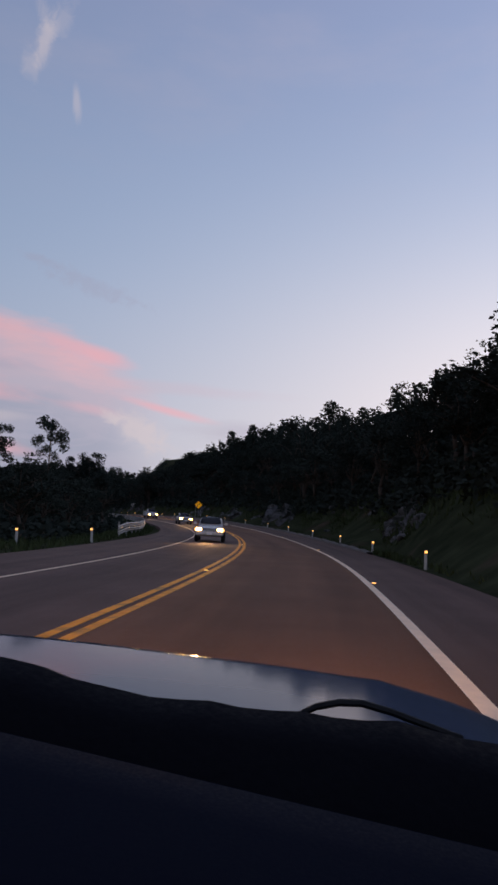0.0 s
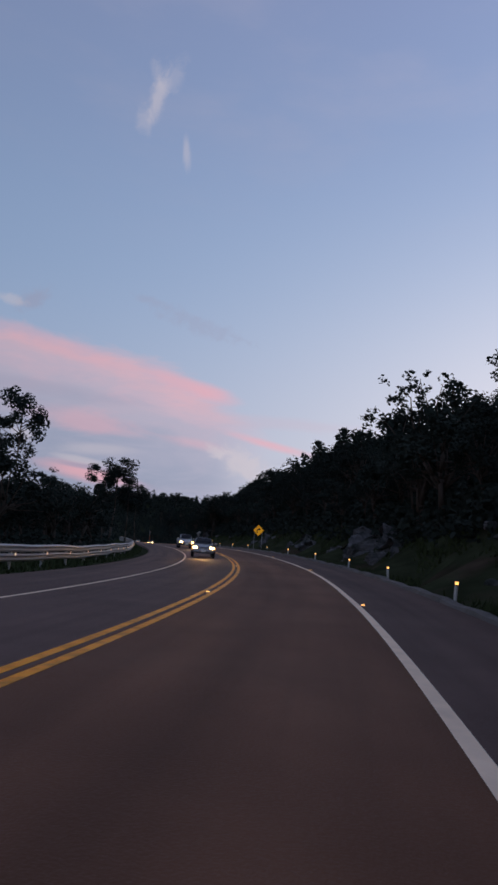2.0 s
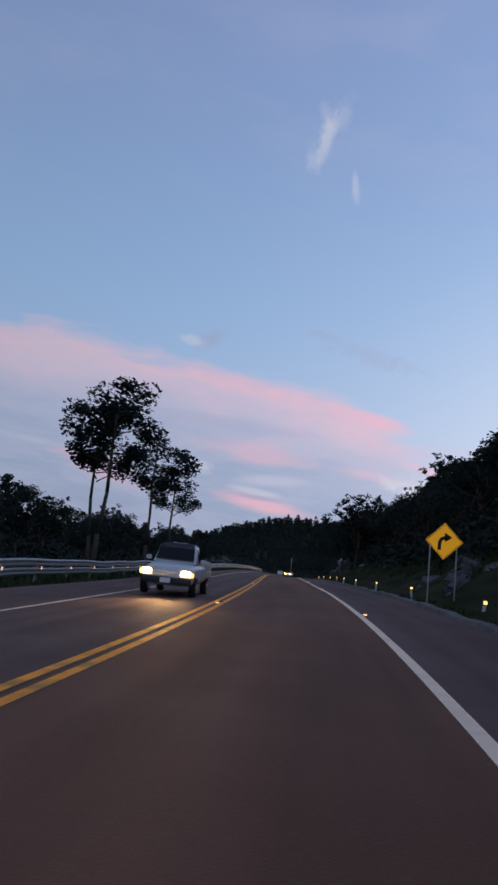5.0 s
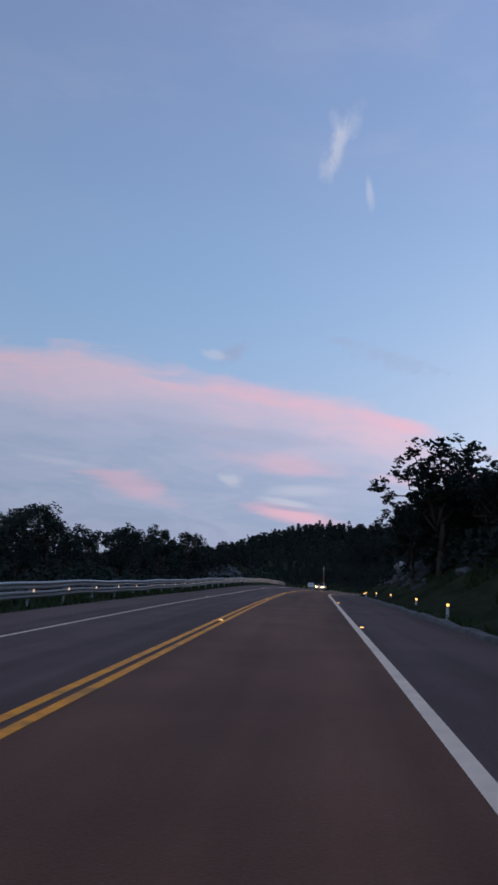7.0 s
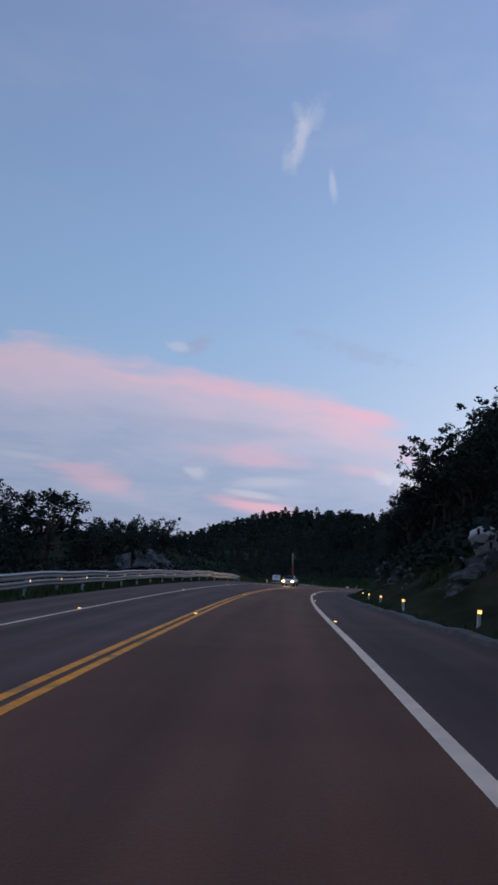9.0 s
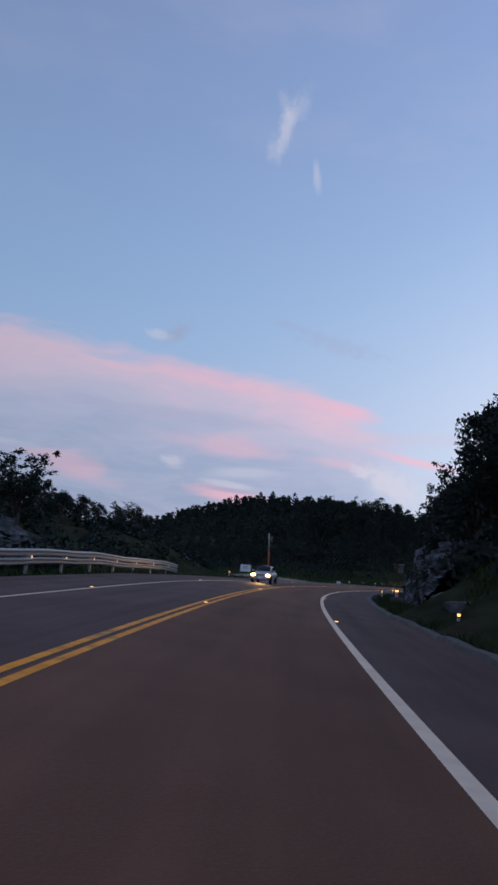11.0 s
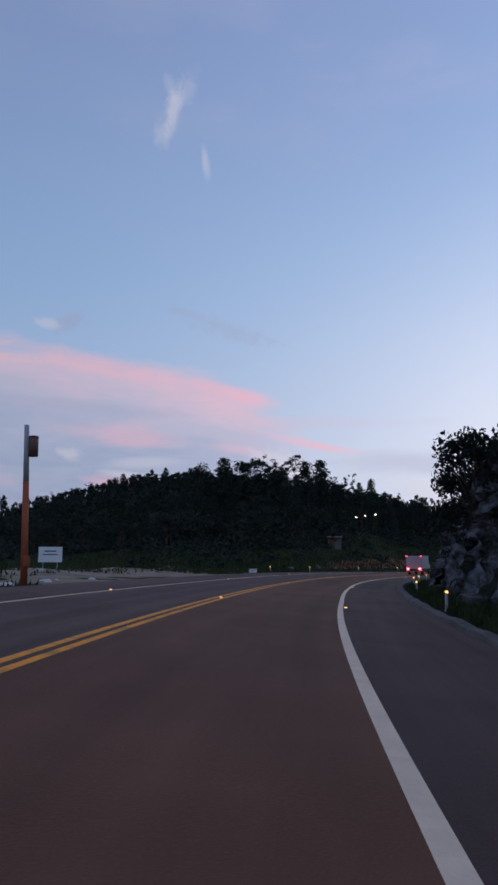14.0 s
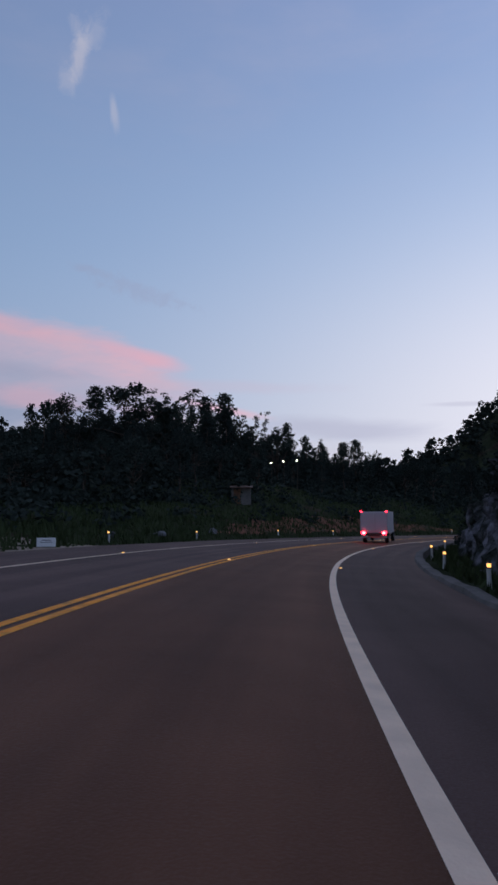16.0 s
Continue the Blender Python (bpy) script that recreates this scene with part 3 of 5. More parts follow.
def tree_kind(kind, seed, h):
    """Meshes of a trunk with limbs and of a crown, for a tree h metres high."""
    rng = np.random.default_rng(seed)
    bm = bmesh.new()
    centres, radii = [], []
    if kind == "pine":
        limbs(bm, (0, 0, -0.4), (rng.normal() * 0.2, rng.normal() * 0.2, h * 0.97), 0.02 * h, 0.03, rng, 4, 0.1)
        n = 46
        for i in range(n):
            u = 0.20 + 0.78 * (i / n)
            reach = h * 0.33 * (1.04 - u) ** 0.85 * (0.45 + 0.75 * rng.random())
            t = i * 2.4 + rng.random()
            tip = Vector((math.cos(t) * reach, math.sin(t) * reach, h * (u + rng.uniform(-0.03, 0.03))))
            limbs(bm, (0, 0, h * u - 0.1), tip, 0.045, 0.012, rng, 2)
            centres += [tip, tip * 0.55 + Vector((0, 0, h * u * 0.45))]
            radii += [h * rng.uniform(0.04, 0.08), h * rng.uniform(0.06, 0.09)]
        centres.append((0, 0, h * 0.985)), radii.append(h * 0.03)
        v, f = leaf_cloud(rng, centres, radii, 3200, 0.029 * h, 0.85, 0.1)
    elif kind == "round":
        limbs(bm, (0, 0, -0.4), (rng.normal() * 0.3, rng.normal() * 0.3, h * 0.6), 0.028 * h, 0.05, rng, 3)
        for i in range(20):
            t, u = rng.random() * 6.28, rng.random()
            reach = h * 0.36 * math.sqrt(u) * (1 if i % 2 else 0.75)
            z = h * (0.42 + 0.5 * (1 - u ** 1.4) * rng.uniform(0.75, 1.02))
            tip = Vector((math.cos(t) * reach, math.sin(t) * reach, z))
            limbs(bm, (0, 0, h * rng.uniform(0.25, 0.55)), tip, 0.07, 0.02, rng)
            centres.append(tip), radii.append(h * rng.uniform(0.07, 0.15))
        v, f = leaf_cloud(rng, centres, radii, 2700, 0.034 * h, 0.75)
    elif kind == "open":
        limbs(bm, (0, 0, -0.4), (h * 0.04, 0, h * 0.55), 0.025 * h, 0.09, rng, 3)
        for i in range(13):
            t = i * 2.4
            reach = h * rng.uniform(0.12, 0.42)
            tip = Vector((math.cos(t) * reach, math.sin(t) * reach, h * rng.uniform(0.6, 0.98)))
            pts = limbs(bm, (h * 0.03, 0, h * rng.uniform(0.3, 0.55)), tip, 0.08, 0.02, rng, 4, 0.4)
            for q in pts[2:]:
                for _ in range(3):
                    centres.append(q + Vector(rng.normal(size=3)) * h * 0.045), radii.append(h * rng.uniform(0.03, 0.075))
        v, f = leaf_cloud(rng, centres, radii, 3000, 0.033 * h, 0.7)
    elif kind == "tall":
        lean = rng.normal(size=2) * 0.25
        top = Vector((lean[0], lean[1], h * 0.93))
        limbs(bm, (0, 0, -0.4), top, 0.012 * h, 0.05, rng, 4, 0.06)
        for i in range(16):
            u = rng.uniform(0.58, 0.98)
            t = i * 2.4
            reach = h * rng.uniform(0.06, 0.19) * (1.15 - abs(u - 0.75) * 1.6)
            tip = Vector((lean[0] * u + math.cos(t) * reach, lean[1] * u + math.sin(t) * reach, h * (u + 0.03)))
            limbs(bm, (lean[0] * u, lean[1] * u, h * (u - 0.05)), tip, 0.05, 0.015, rng, 2)
            centres.append(tip), radii.append(h * rng.uniform(0.05, 0.085))
        v, f = leaf_cloud(rng, centres, radii, 3000, 0.024 * h, 0.9, 0.2)
    return mesh_of("trunk", bm, BARK, True), raw_mesh("crown", v, f, NEEDLES if kind in ("pine", "tall") else LEAF)


LABELS = {"pine": ("dark pine with a ragged pointed crown on the hillside", "pine tree", "pines on the hills"),
          "round": ("dense dark broad-leaved tree on the slope above the road", "tree", "broad-leaved trees"),
          "open": ("airy tree with bare limbs showing through its leaves", "tree", "airy trees"),
          "tall": ("tall slim tree with a bare trunk and tufted crown", "tree", "tall slim trees")}
STOCK = {"pine": [(tree_kind("pine", 11 + i, 10), 10) for i in range(4)], "round": [(tree_kind("round", 31 + i, 8), 8) for i in range(4)],
         "open": [(tree_kind("open", 51 + i, 9), 9) for i in range(4)], "tall": [(tree_kind("tall", 71 + i, 12), 12) for i in range(3)]}
tree_rng = np.random.default_rng(5)


DISTANT = {"crown": ([], [], [0]), "trunk": ([], [], [0])}


def plant(kind, x, y, h, wide=1.0, sink=0.0, distant=False):
    """One tree of that height on the ground; the distant ones are joined into one wood."""
    (trunk_me, crown_me), h0 = STOCK[kind][int(tree_rng.integers(len(STOCK[kind])))]
    k = h / h0
    if distant:
        m = Matrix.Translation((x, y, ground_at(x, y) - sink)) @ Matrix.Rotation(float(tree_rng.uniform(0, 6.28)), 4, "Z") @ Matrix.Diagonal((k * wide, k * wide, k, 1))
        for nm, me in (("trunk", trunk_me), ("crown", crown_me)):
            a = np.empty(len(me.vertices) * 3)
            me.vertices.foreach_get("co", a)
            a = a.reshape(-1, 3)
            if nm == "crown":
                a = a.reshape(-1, 4, 3)[::3]
                mid = a.mean(1, keepdims=True)
                a = (mid + (a - mid) * 1.6).reshape(-1, 3)
                faces = np.arange(len(a)).reshape(-1, 4).tolist()
            else:
                a = a[:48]
                faces = [list(f.vertices) for f in me.polygons if max(f.vertices) < 48]
            vs, fs, count = DISTANT[nm]
            n = count[0]
            count[0] += len(a)
            vs.append(a @ np.array(m.to_3x3()).T + np.array(m.translation))
            fs += [[i + n for i in f] for f in faces]
        return None
    tree = new({"pine": "pine_tree", "tall": "tall_tree"}.get(kind, "tree"))
    tree.empty_display_size = 0.3
    tree.matrix_world = Matrix.Translation((x, y, ground_at(x, y) - sink)) @ Matrix.Rotation(float(tree_rng.uniform(0, 6.28)), 4, "Z") @ Matrix.Diagonal((k * wide, k * wide, k, 1))
    for nm, me in (("trunk", trunk_me), ("crown", crown_me)):
        ob = new(nm, me)
        ob.parent = tree
    label, cat, grp = LABELS[kind]
    return tagged(tree, label, cat, grp)


CLEAR = [((-106.4, 374.4), (-102.2, 357.4), 3.2), ((-106.2, 396.9), (-101.3, 363.5), 1.9), ((-103.3, 401.9), (-99.4, 369.5), 1.6), ((-99.0, 302.5), (-92.9, 282.6), 2.5)]


def clearing(x, y):
    """True where a gap in the woods opens the view to the hut, a lamp or the pole (for arrays of places)."""
    x, y = np.atleast_1d(np.asarray(x, float)), np.atleast_1d(np.asarray(y, float))
    hit = np.zeros(len(x), bool)
    for (ax, ay), (bx, by), r in CLEAR:
        u = np.clip(((x - ax) * (bx - ax) + (y - ay) * (by - ay)) / ((bx - ax) ** 2 + (by - ay) ** 2), 0, 1)
        hit |= np.hypot(x - ax - u * (bx - ax), y - ay - u * (by - ay)) < r
    return hit


def free_place(s, lat):
    """The place beside the road, or None if a bend brings it onto the asphalt or a gap lies there."""
    p = spot(s, lat)
    if clearing(p.x, p.y)[0]:
        return None
    _, l = near_road([p.x], [p.y])
    return p if abs(abs(l[0]) - abs(lat)) < 3 else None


def wood(s_a, s_b, lats, gap, heights, kinds, wide=(0.9, 1.3), distant=False):
    for row, lat0 in enumerate(lats):
        s = s_a + gap * tree_rng.random()
        while s < s_b:
            p = free_place(s, lat0 + tree_rng.normal() * 0.9)
            if p:
                kind = kinds[int(tree_rng.integers(len(kinds)))]
                plant(kind, p.x, p.y, float(tree_rng.uniform(*heights)) * (1.12 if kind == "pine" else 1.0), float(tree_rng.uniform(*wide)), 0.0, distant)
            s += gap * tree_rng.uniform(0.6, 1.4)


# the wooded slope above the cutting
wood(22, 96, (13.0,), 4.5, (5.0, 7.5), ("round", "round", "open"))
wood(96, 180, (13.0,), 4.5, (4.0, 6.2), ("round", "round", "open"))
wood(180, 206, (13.2,), 4.5, (4.3, 6.0), ("round", "round", "open"))
wood(206, 258, (13.2,), 4.2, (5.8, 8.2), ("round", "round", "open"))
wood(26, 180, (19.0,), 6.0, (5.5, 8.5), ("round", "round", "round", "open"))
wood(180, 210, (19.0,), 6.0, (4.0, 6.5), ("round", "round", "round", "open"))
wood(210, 254, (18.0,), 5.0, (6.5, 8.8), ("round", "round", "round", "open"))
wood(26, 250, (26.0,), 5.5, (5.5, 8.5), ("round", "round", "round", "open"), distant=True)
wood(26, 105, (34.0, 43.0), 6.0, (6.5, 9.5), ("round", "round", "pine"), distant=True)
wood(105, 190, (30.0, 37.0, 44.0), 5.5, (8.5, 12.0), ("round", "round", "open", "pine"), distant=True)
wood(190, 250, (34.0, 43.0), 6.0, (6.5, 9.5), ("round", "round", "pine"), distant=True)
wood(256, 368, (14.5, 19.5), 4.5, (4.0, 6.5), ("round", "round", "open"))
# the low woods on the other side
wood(18, 72, (-13.0, -18.5), 5.0, (3.0, 4.6), ("round", "round", "open"))
wood(72, 110, (-13.0, -18.5), 5.5, (4.5, 6.6), ("round", "round", "open"))
wood(110, 256, (-14.5, -21.0), 5.5, (3.2, 7.2), ("round", "round", "round", "open"))
wood(60, 256, (-32.0,), 8.0, (5.5, 8.0), ("round", "round", "pine"), distant=True)
# the wooded hill ahead
hill = ("pine", "pine", "round", "open")
broad, slim = (0.75, 1.1), (0.6, 0.95)
wood(366, 384, (-25.0, -32.0), 4.5, (4.5, 7.0), hill, broad)
wood(366, 390, (-42.0, -50.0, -58.0, -66.0, -74.0), 5.5, (3.5, 10.0), hill, slim, True)
wood(384, 412, (-24.0, -31.0), 4.5, (4.5, 6.5), hill, broad)
wood(392, 414, (-38.0, -45.0, -52.0, -59.0), 4.0, (7.5, 10.5), hill, broad)
wood(388, 412, (-66.0, -74.0, -82.0), 5.5, (3.5, 10.5), hill, slim, True)
wood(412, 446, (-27.0, -36.0), 4.2, (5.5, 8.0), hill, broad)
wood(414, 446, (-45.0, -52.0, -59.0), 5.5, (4.0, 11.0), hill, slim, True)
wood(446, 474, (-25.0, -40.0, -56.0), 6.0, (4.0, 6.0), hill, broad, True)
wood(259, 283, (-16.0, -20.0, -25.0, -30.0), 2.6, (1.8, 3.2), ("round", "round", "open"))
wood(318, 368, (-44.0, -52.0, -60.0, -68.0), 6.0, (2.8, 8.0), hill, slim, True)
wood(330, 368, (-26.0, -34.0), 5.0, (3.2, 5.6), ("round",))
# the tall trees on the hill's crest
for kind, x, y, h, w in (("round", -144.9, 408.0, 13.5, 0.9), ("pine", -139.0, 407.5, 14.0, 1.3), ("round", -127.6, 395.6, 15.2, 1.1), ("open", -132.0, 429.1, 17.0, 0.95), ("pine", -124.3, 427.0, 15.5, 1.1),
                         ("pine", -119.1, 420.6, 16.2, 1.15), ("open", -116.0, 423.3, 14.0, 0.75), ("pine", -111.3, 450.6, 13.5, 0.8), ("open", -103.8, 446.4, 10.0, 0.8), ("open", -92.4, 452.6, 8.0, 0.8)):
    plant(kind, x, y, h, w)
# the wooded ridge far behind, tree by tree along its crest
for row in (-18.0, -4.0, 10.0):
    u = -225.0
    while u < 190.0:
        v = row + float(tree_rng.normal()) * 3.0
        plant(("round", "round", "open", "pine")[int(tree_rng.integers(4))], -235 + u * 0.93 - v * 0.37, 632 + u * 0.37 + v * 0.93, float(tree_rng.uniform(4.0, 14.0)), float(tree_rng.uniform(0.85, 1.3)), 0.3, True)
        u += float(tree_rng.uniform(6.0, 16.0))
# single trees that stand out against the sky
plant("tall", -37.2, 97.6, 14.2, 0.85)
for kind, x, y, h, w in (("tall", -56.7, 119.7, 15.6, 0.95), ("tall", -43.2, 131.8, 11.9, 1.3), ("tall", -45.3, 133.7, 11.2, 1.15), ("tall", -43.2, 137.3, 9.5, 1.3), ("tall", -42.5, 139.3, 7.8, 1.3), ("round", -35.9, 102.5, 7.5, 1.0)):
    plant(kind, x, y, h, w)
for s, lat, h, w in ((183.0, 10.6, 9.4, 1.15), (185.5, 9.4, 6.6, 1.15), (85.5, 12.8, 10.2, 0.95), (52.0, 14.5, 7.5, 1.0), (41.5, 14.0, 5.0, 1.0), (127.0, 14.0, 7.0, 0.9), (300.0, 14.0, 7.5, 0.9), (284.0, 14.0, 7.0, 0.9), (268.0, 14.6, 7.5, 1.0), (274.5, 14.6, 7.0, 1.0)):
    p = spot(s, lat)
    plant("open", p.x, p.y, h, w)
for s, lat, h, w in ((184.5, 11.2, 6.0, 1.1), (188.0, 11.6, 5.5, 1.1), (264.0, 12.6, 8.6, 0.95), (314.0, 13.8, 6.5, 1.0), (321.5, 11.8, 11.4, 0.8), (329.5, 11.9, 12.0, 0.62), (337.0, 13.4, 7.0, 1.1), (345.0, 13.6, 5.5, 1.0), (266.0, 15.2, 10.5, 0.75), (259.0, 13.4, 11.5, 0.6), (352.0, 13.6, 5.5, 1.0)):
    p = spot(s, lat)
    plant("round", p.x, p.y, h, w)
for nm, label, mat in (("trunk", "bare trunks and limbs inside the distant woods", BARK), ("crown", "leafy crowns of the distant woods", LEAF)):
    ob = new("woods_" + nm + "s", raw_mesh("woods_" + nm + "s", np.concatenate(DISTANT[nm][0]), DISTANT[nm][1], mat))
    tagged(ob, label, "woods", kind="stuff")


def scrub():
    """Low bushes and undergrowth on all slopes, as one mass."""
    rng = np.random.default_rng(9)
    vs, fs, n = [], [], 0
    strips = [(18, 260, 10.9, 15, 1000, 0.4), (18, 260, 12.5, 34, 1500, 0.7), (260, 345, 15, 30, 350, 0.6), (-15, 284, -32, -10.2, 1450, 0.6), (345, 470, -60, -19.0, 1300, 0.7), (335, 470, -20, -11.0, 130, 0.4), (345, 470, 11.5, 40, 500, 0.6), (305, 340, -60, -26, 260, 0.5)]
    for s_a, s_b, l_a, l_b, count, tall in strips:
        s, lat = rng.uniform(s_a, s_b, count), rng.uniform(l_a, l_b, count)
        h = np.interp(s, ST, HEAD)
        x, y = np.interp(s, ST, RX) + lat * np.cos(h), np.interp(s, ST, RY) + lat * np.sin(h)
        _, l2 = near_road(x, y)
        ok = (np.abs(np.abs(l2) - np.abs(lat)) < 3) & ~(clearing(x, y) & (np.abs(lat) > 20))
        x, y = x[ok], y[ok]
        z = terrain(x, y)
        r = rng.uniform(0.7, 1.5, len(x)) * (0.6 + tall)
        v, f = leaf_cloud(rng, np.stack([x, y, z + r * 0.35], 1), r, len(x) * 38, 0.43, 0.75)
        vs.append(v)
        fs += [[i + n for i in q] for q in f]
        n += len(v)
    ob = new("undergrowth", raw_mesh("undergrowth", np.concatenate(vs), fs, LEAF))
    tagged(ob, "dark undergrowth of bushes covering the slopes", "undergrowth", kind="stuff")


scrub()


# ---- verges, rock and far woods ----
def places(rng, s_a, s_b, l_a, l_b, count):
    s, lat = rng.uniform(s_a, s_b, count), rng.uniform(l_a, l_b, count)
    h = np.interp(s, ST, HEAD)
    x, y = np.interp(s, ST, RX) + lat * np.cos(h), np.interp(s, ST, RY) + lat * np.sin(h)
    _, l2 = near_road(x, y)
    ok = (np.abs(np.abs(l2) - np.abs(lat)) < 3) & ~((clearing(x, y) | clearing(x + 2.5, y) | clearing(x - 2.5, y)) & (np.abs(lat) > 27))
    return x[ok], y[ok], terrain(x[ok], y[ok])


def grass():
    rng = np.random.default_rng(21)
    vs, fs, n = [], [], 0
    for s_a, s_b, l_a, l_b, count, tall in ((0, 430, 7.3, 10.5, 22000, 0.30), (-15, 300, -10.5, -7.0, 9000, 0.28), (300, 345, -30, -12, 3500, 0.35), (330, 450, -13.5, -8.2, 9000, 0.5), (10, 260, 10, 14, 9000, 0.4), (335, 460, -27, -13, 12000, 0.5)):
        x, y, z = places(rng, s_a, s_b, l_a, l_b, count)
        k = len(x)
        lean = rng.normal(size=(k, 2)) * 0.35
        h = tall * rng.uniform(0.4, 1.3, k)
        t = rng.uniform(0, 6.28, k)
        w = 0.05 + 0.05 * rng.random(k)
        a = np.stack([x - np.cos(t) * w, y - np.sin(t) * w, z - 0.03], 1)
        b = np.stack([x + np.cos(t) * w, y + np.sin(t) * w, z - 0.03], 1)
        c = np.stack([x + lean[:, 0] * h, y + lean[:, 1] * h, z + h], 1)
        vs.append(np.stack([a, b, c], 1).reshape(-1, 3))
        fs += (n + np.arange(k)[:, None] * 3 + np.arange(3)).tolist()
        n += 3 * k
    tagged(new("grass", raw_mesh("grass", np.concatenate(vs), fs, GRASS)), "rough dark grass on the verges of the road", "grass", kind="stuff")


grass()


def far_woods():
    """Closed canopy on the slopes behind the nearest trees."""
    rng = np.random.default_rng(33)
    vs, fs, n = [], [], 0
    spots = [places(rng, 356, 446, -80, -19, 560) + (1.7, 0.9, 0.4), places(rng, 446, 475, -80, -22, 160) + (2.0, 0.9, 0.45), places(rng, 20, 255, 22, 60, 900) + (2.4, 1.5, 0.5), places(rng, 20, 258, -60, -20, 460) + (2.2, 0.9, 0.45)]
    spots.append(places(rng, 362, 446, -150, -78, 420) + (2.2, 1.2, 0.5))
    spots.append(places(rng, 325, 366, -120, -40, 330) + (1.4, 0.6, 0.4))
    x, y = rng.uniform(-100, 100, 1500), rng.uniform(455, 620, 1500)
    _, lat = near_road(x, y)
    x, y = x[np.abs(lat) > 24], y[np.abs(lat) > 24]
    spots.append((x, y, terrain(x, y), 2.8, 1.6, 0.8))
    x, y = rng.uniform(-320, -150, 900), rng.uniform(430, 700, 900)
    _, lat = near_road(x, y)
    x, y = x[np.abs(lat) > 60], y[np.abs(lat) > 60]
    spots.append((x, y, terrain(x, y), 3.6, 3.0, 1.0))
    u, v = rng.uniform(-230, 190, 1900), rng.uniform(-70, 25, 1900)
    x, y = -235 + u * 0.93 - v * 0.37, 632 + u * 0.37 + v * 0.93
    spots.append((x, y, terrain(x, y), 3.6, 3.6, 1.1))
    for x, y, z, r, lift, leaf in spots:
        rad = r * rng.uniform(0.55, 1.25, len(x))
        base = z + lift * rng.uniform(0.4, 1.2, len(x))
        peak = rng.random(len(x)) < 0.6
        mid = np.concatenate([np.stack([x, y, base], 1), np.stack([x, y, base + 0.8 * rad], 1)[peak], np.stack([x, y, base + 1.5 * rad], 1)[peak]])
        v, f = leaf_cloud(rng, mid, np.concatenate([rad * 0.92, rad[peak] * 0.62, rad[peak] * 0.34]), len(x) * 56, leaf * 1.45, 0.9)
        vs.append(v)
        fs += [[i + n for i in q] for q in f]
        n += len(v)
    tagged(new("far_woods", raw_mesh("far_woods", np.concatenate(vs), fs, LEAF)), "dense dark woods covering the hills", "woods", kind="stuff")


far_woods()


ROCK_POINTS = []
bush_rng = random.Random(4)


def rock_face(s_a, s_b, lat_foot, lean, tall, seed, name, label, mat, lo=0.0):
    """A rugged cut face: ledges, clefts and slanting beds."""
    bm = bmesh.new()
    cols, up = int((s_b - s_a) / 0.33), 34
    rows = []
    for i in range(cols + 1):
        s = s_a + (s_b - s_a) * i / cols
        fade = min(1.0, (s - s_a) / 6 + 0.1, (s_b - s) / 6 + 0.1)
        h = tall(s) * (0.55 + 0.45 * fade)
        base = spot(s, lat_foot)
        row = []
        for j in range(up + 1):
            v = j / up
            q = Vector((s * 0.6 + v * h * 0.35, v * h * 0.8 - s * 0.15, seed))
            rough = noise.fractal(q, 0.7, 2.1, 6) * 0.75
            step = (noise.cell(Vector((s * 0.5 - v * h * 0.2, v * h * 0.8 + s * 0.25, seed))) - 0.5) * 0.75
            cleft = -max(0.0, noise.noise(Vector((s * 0.33 + v * 1.4, v * 0.5, seed + 7))) - 0.15) * 2.2
            out = (rough + step + cleft) * (0.35 + 0.65 * min(1, v * 3)) * (1 if v < 0.97 else 0.3)
            lat = lat_foot + math.copysign(lean * h * v ** 1.1 - out, lat_foot)
            p = spot(s, lat)
            row.append(bm.verts.new((p.x, p.y, base.z - 0.4 + lo + (h + 0.4) * v + 0.25 * rough)))
            patch = noise.noise(Vector((s * 0.16, v * 2.0, seed + 20)))
            if name != "rock_outcrop" and v > 0.06 and patch + 1.0 * v > 0.5 + 0.5 * bush_rng.random():
                ROCK_POINTS.append(tuple(row[-1].co))
        p = spot(s, lat + math.copysign(3.2, lat_foot))
        row.append(bm.verts.new((p.x, p.y, row[-1].co.z - 0.25 * h - 0.4)))
        rows.append(row)
    for a, b in zip(rows, rows[1:]):
        for j in range(up + 1):
            bm.faces.new((a[j], b[j], b[j + 1], a[j + 1]))
    bmesh.ops.recalc_face_normals(bm, faces=bm.faces)
    tagged(new(name, mesh_of(name, bm, mat)), label, "rock face", kind="structure")


rock_face(257, 350, 9.3, 0.42, lambda s: float(np.interp(s, RIGHT_S, RIGHT_H)) * 1.0 + 0.6, 3.0, "rock_wall_cutting", "grey fissured limestone face of the road cutting", ROCK)
rock_face(328, 388, 8.6, 0.5, lambda s: float(np.interp(s, RIGHT_S, RIGHT_H)) * 1.0 + 0.4, 5.0, "rock_wall_bend", "grey fissured limestone face on the inside of the bend", ROCK)
rock_face(264, 293, -11.2, 1.25, lambda s: 0.4 + 3.6 * math.sin(math.pi * (s - 256) / 40), 9.0, "rock_wall_mound", "bare grey earth and rock slope of a low mound", ROCK)

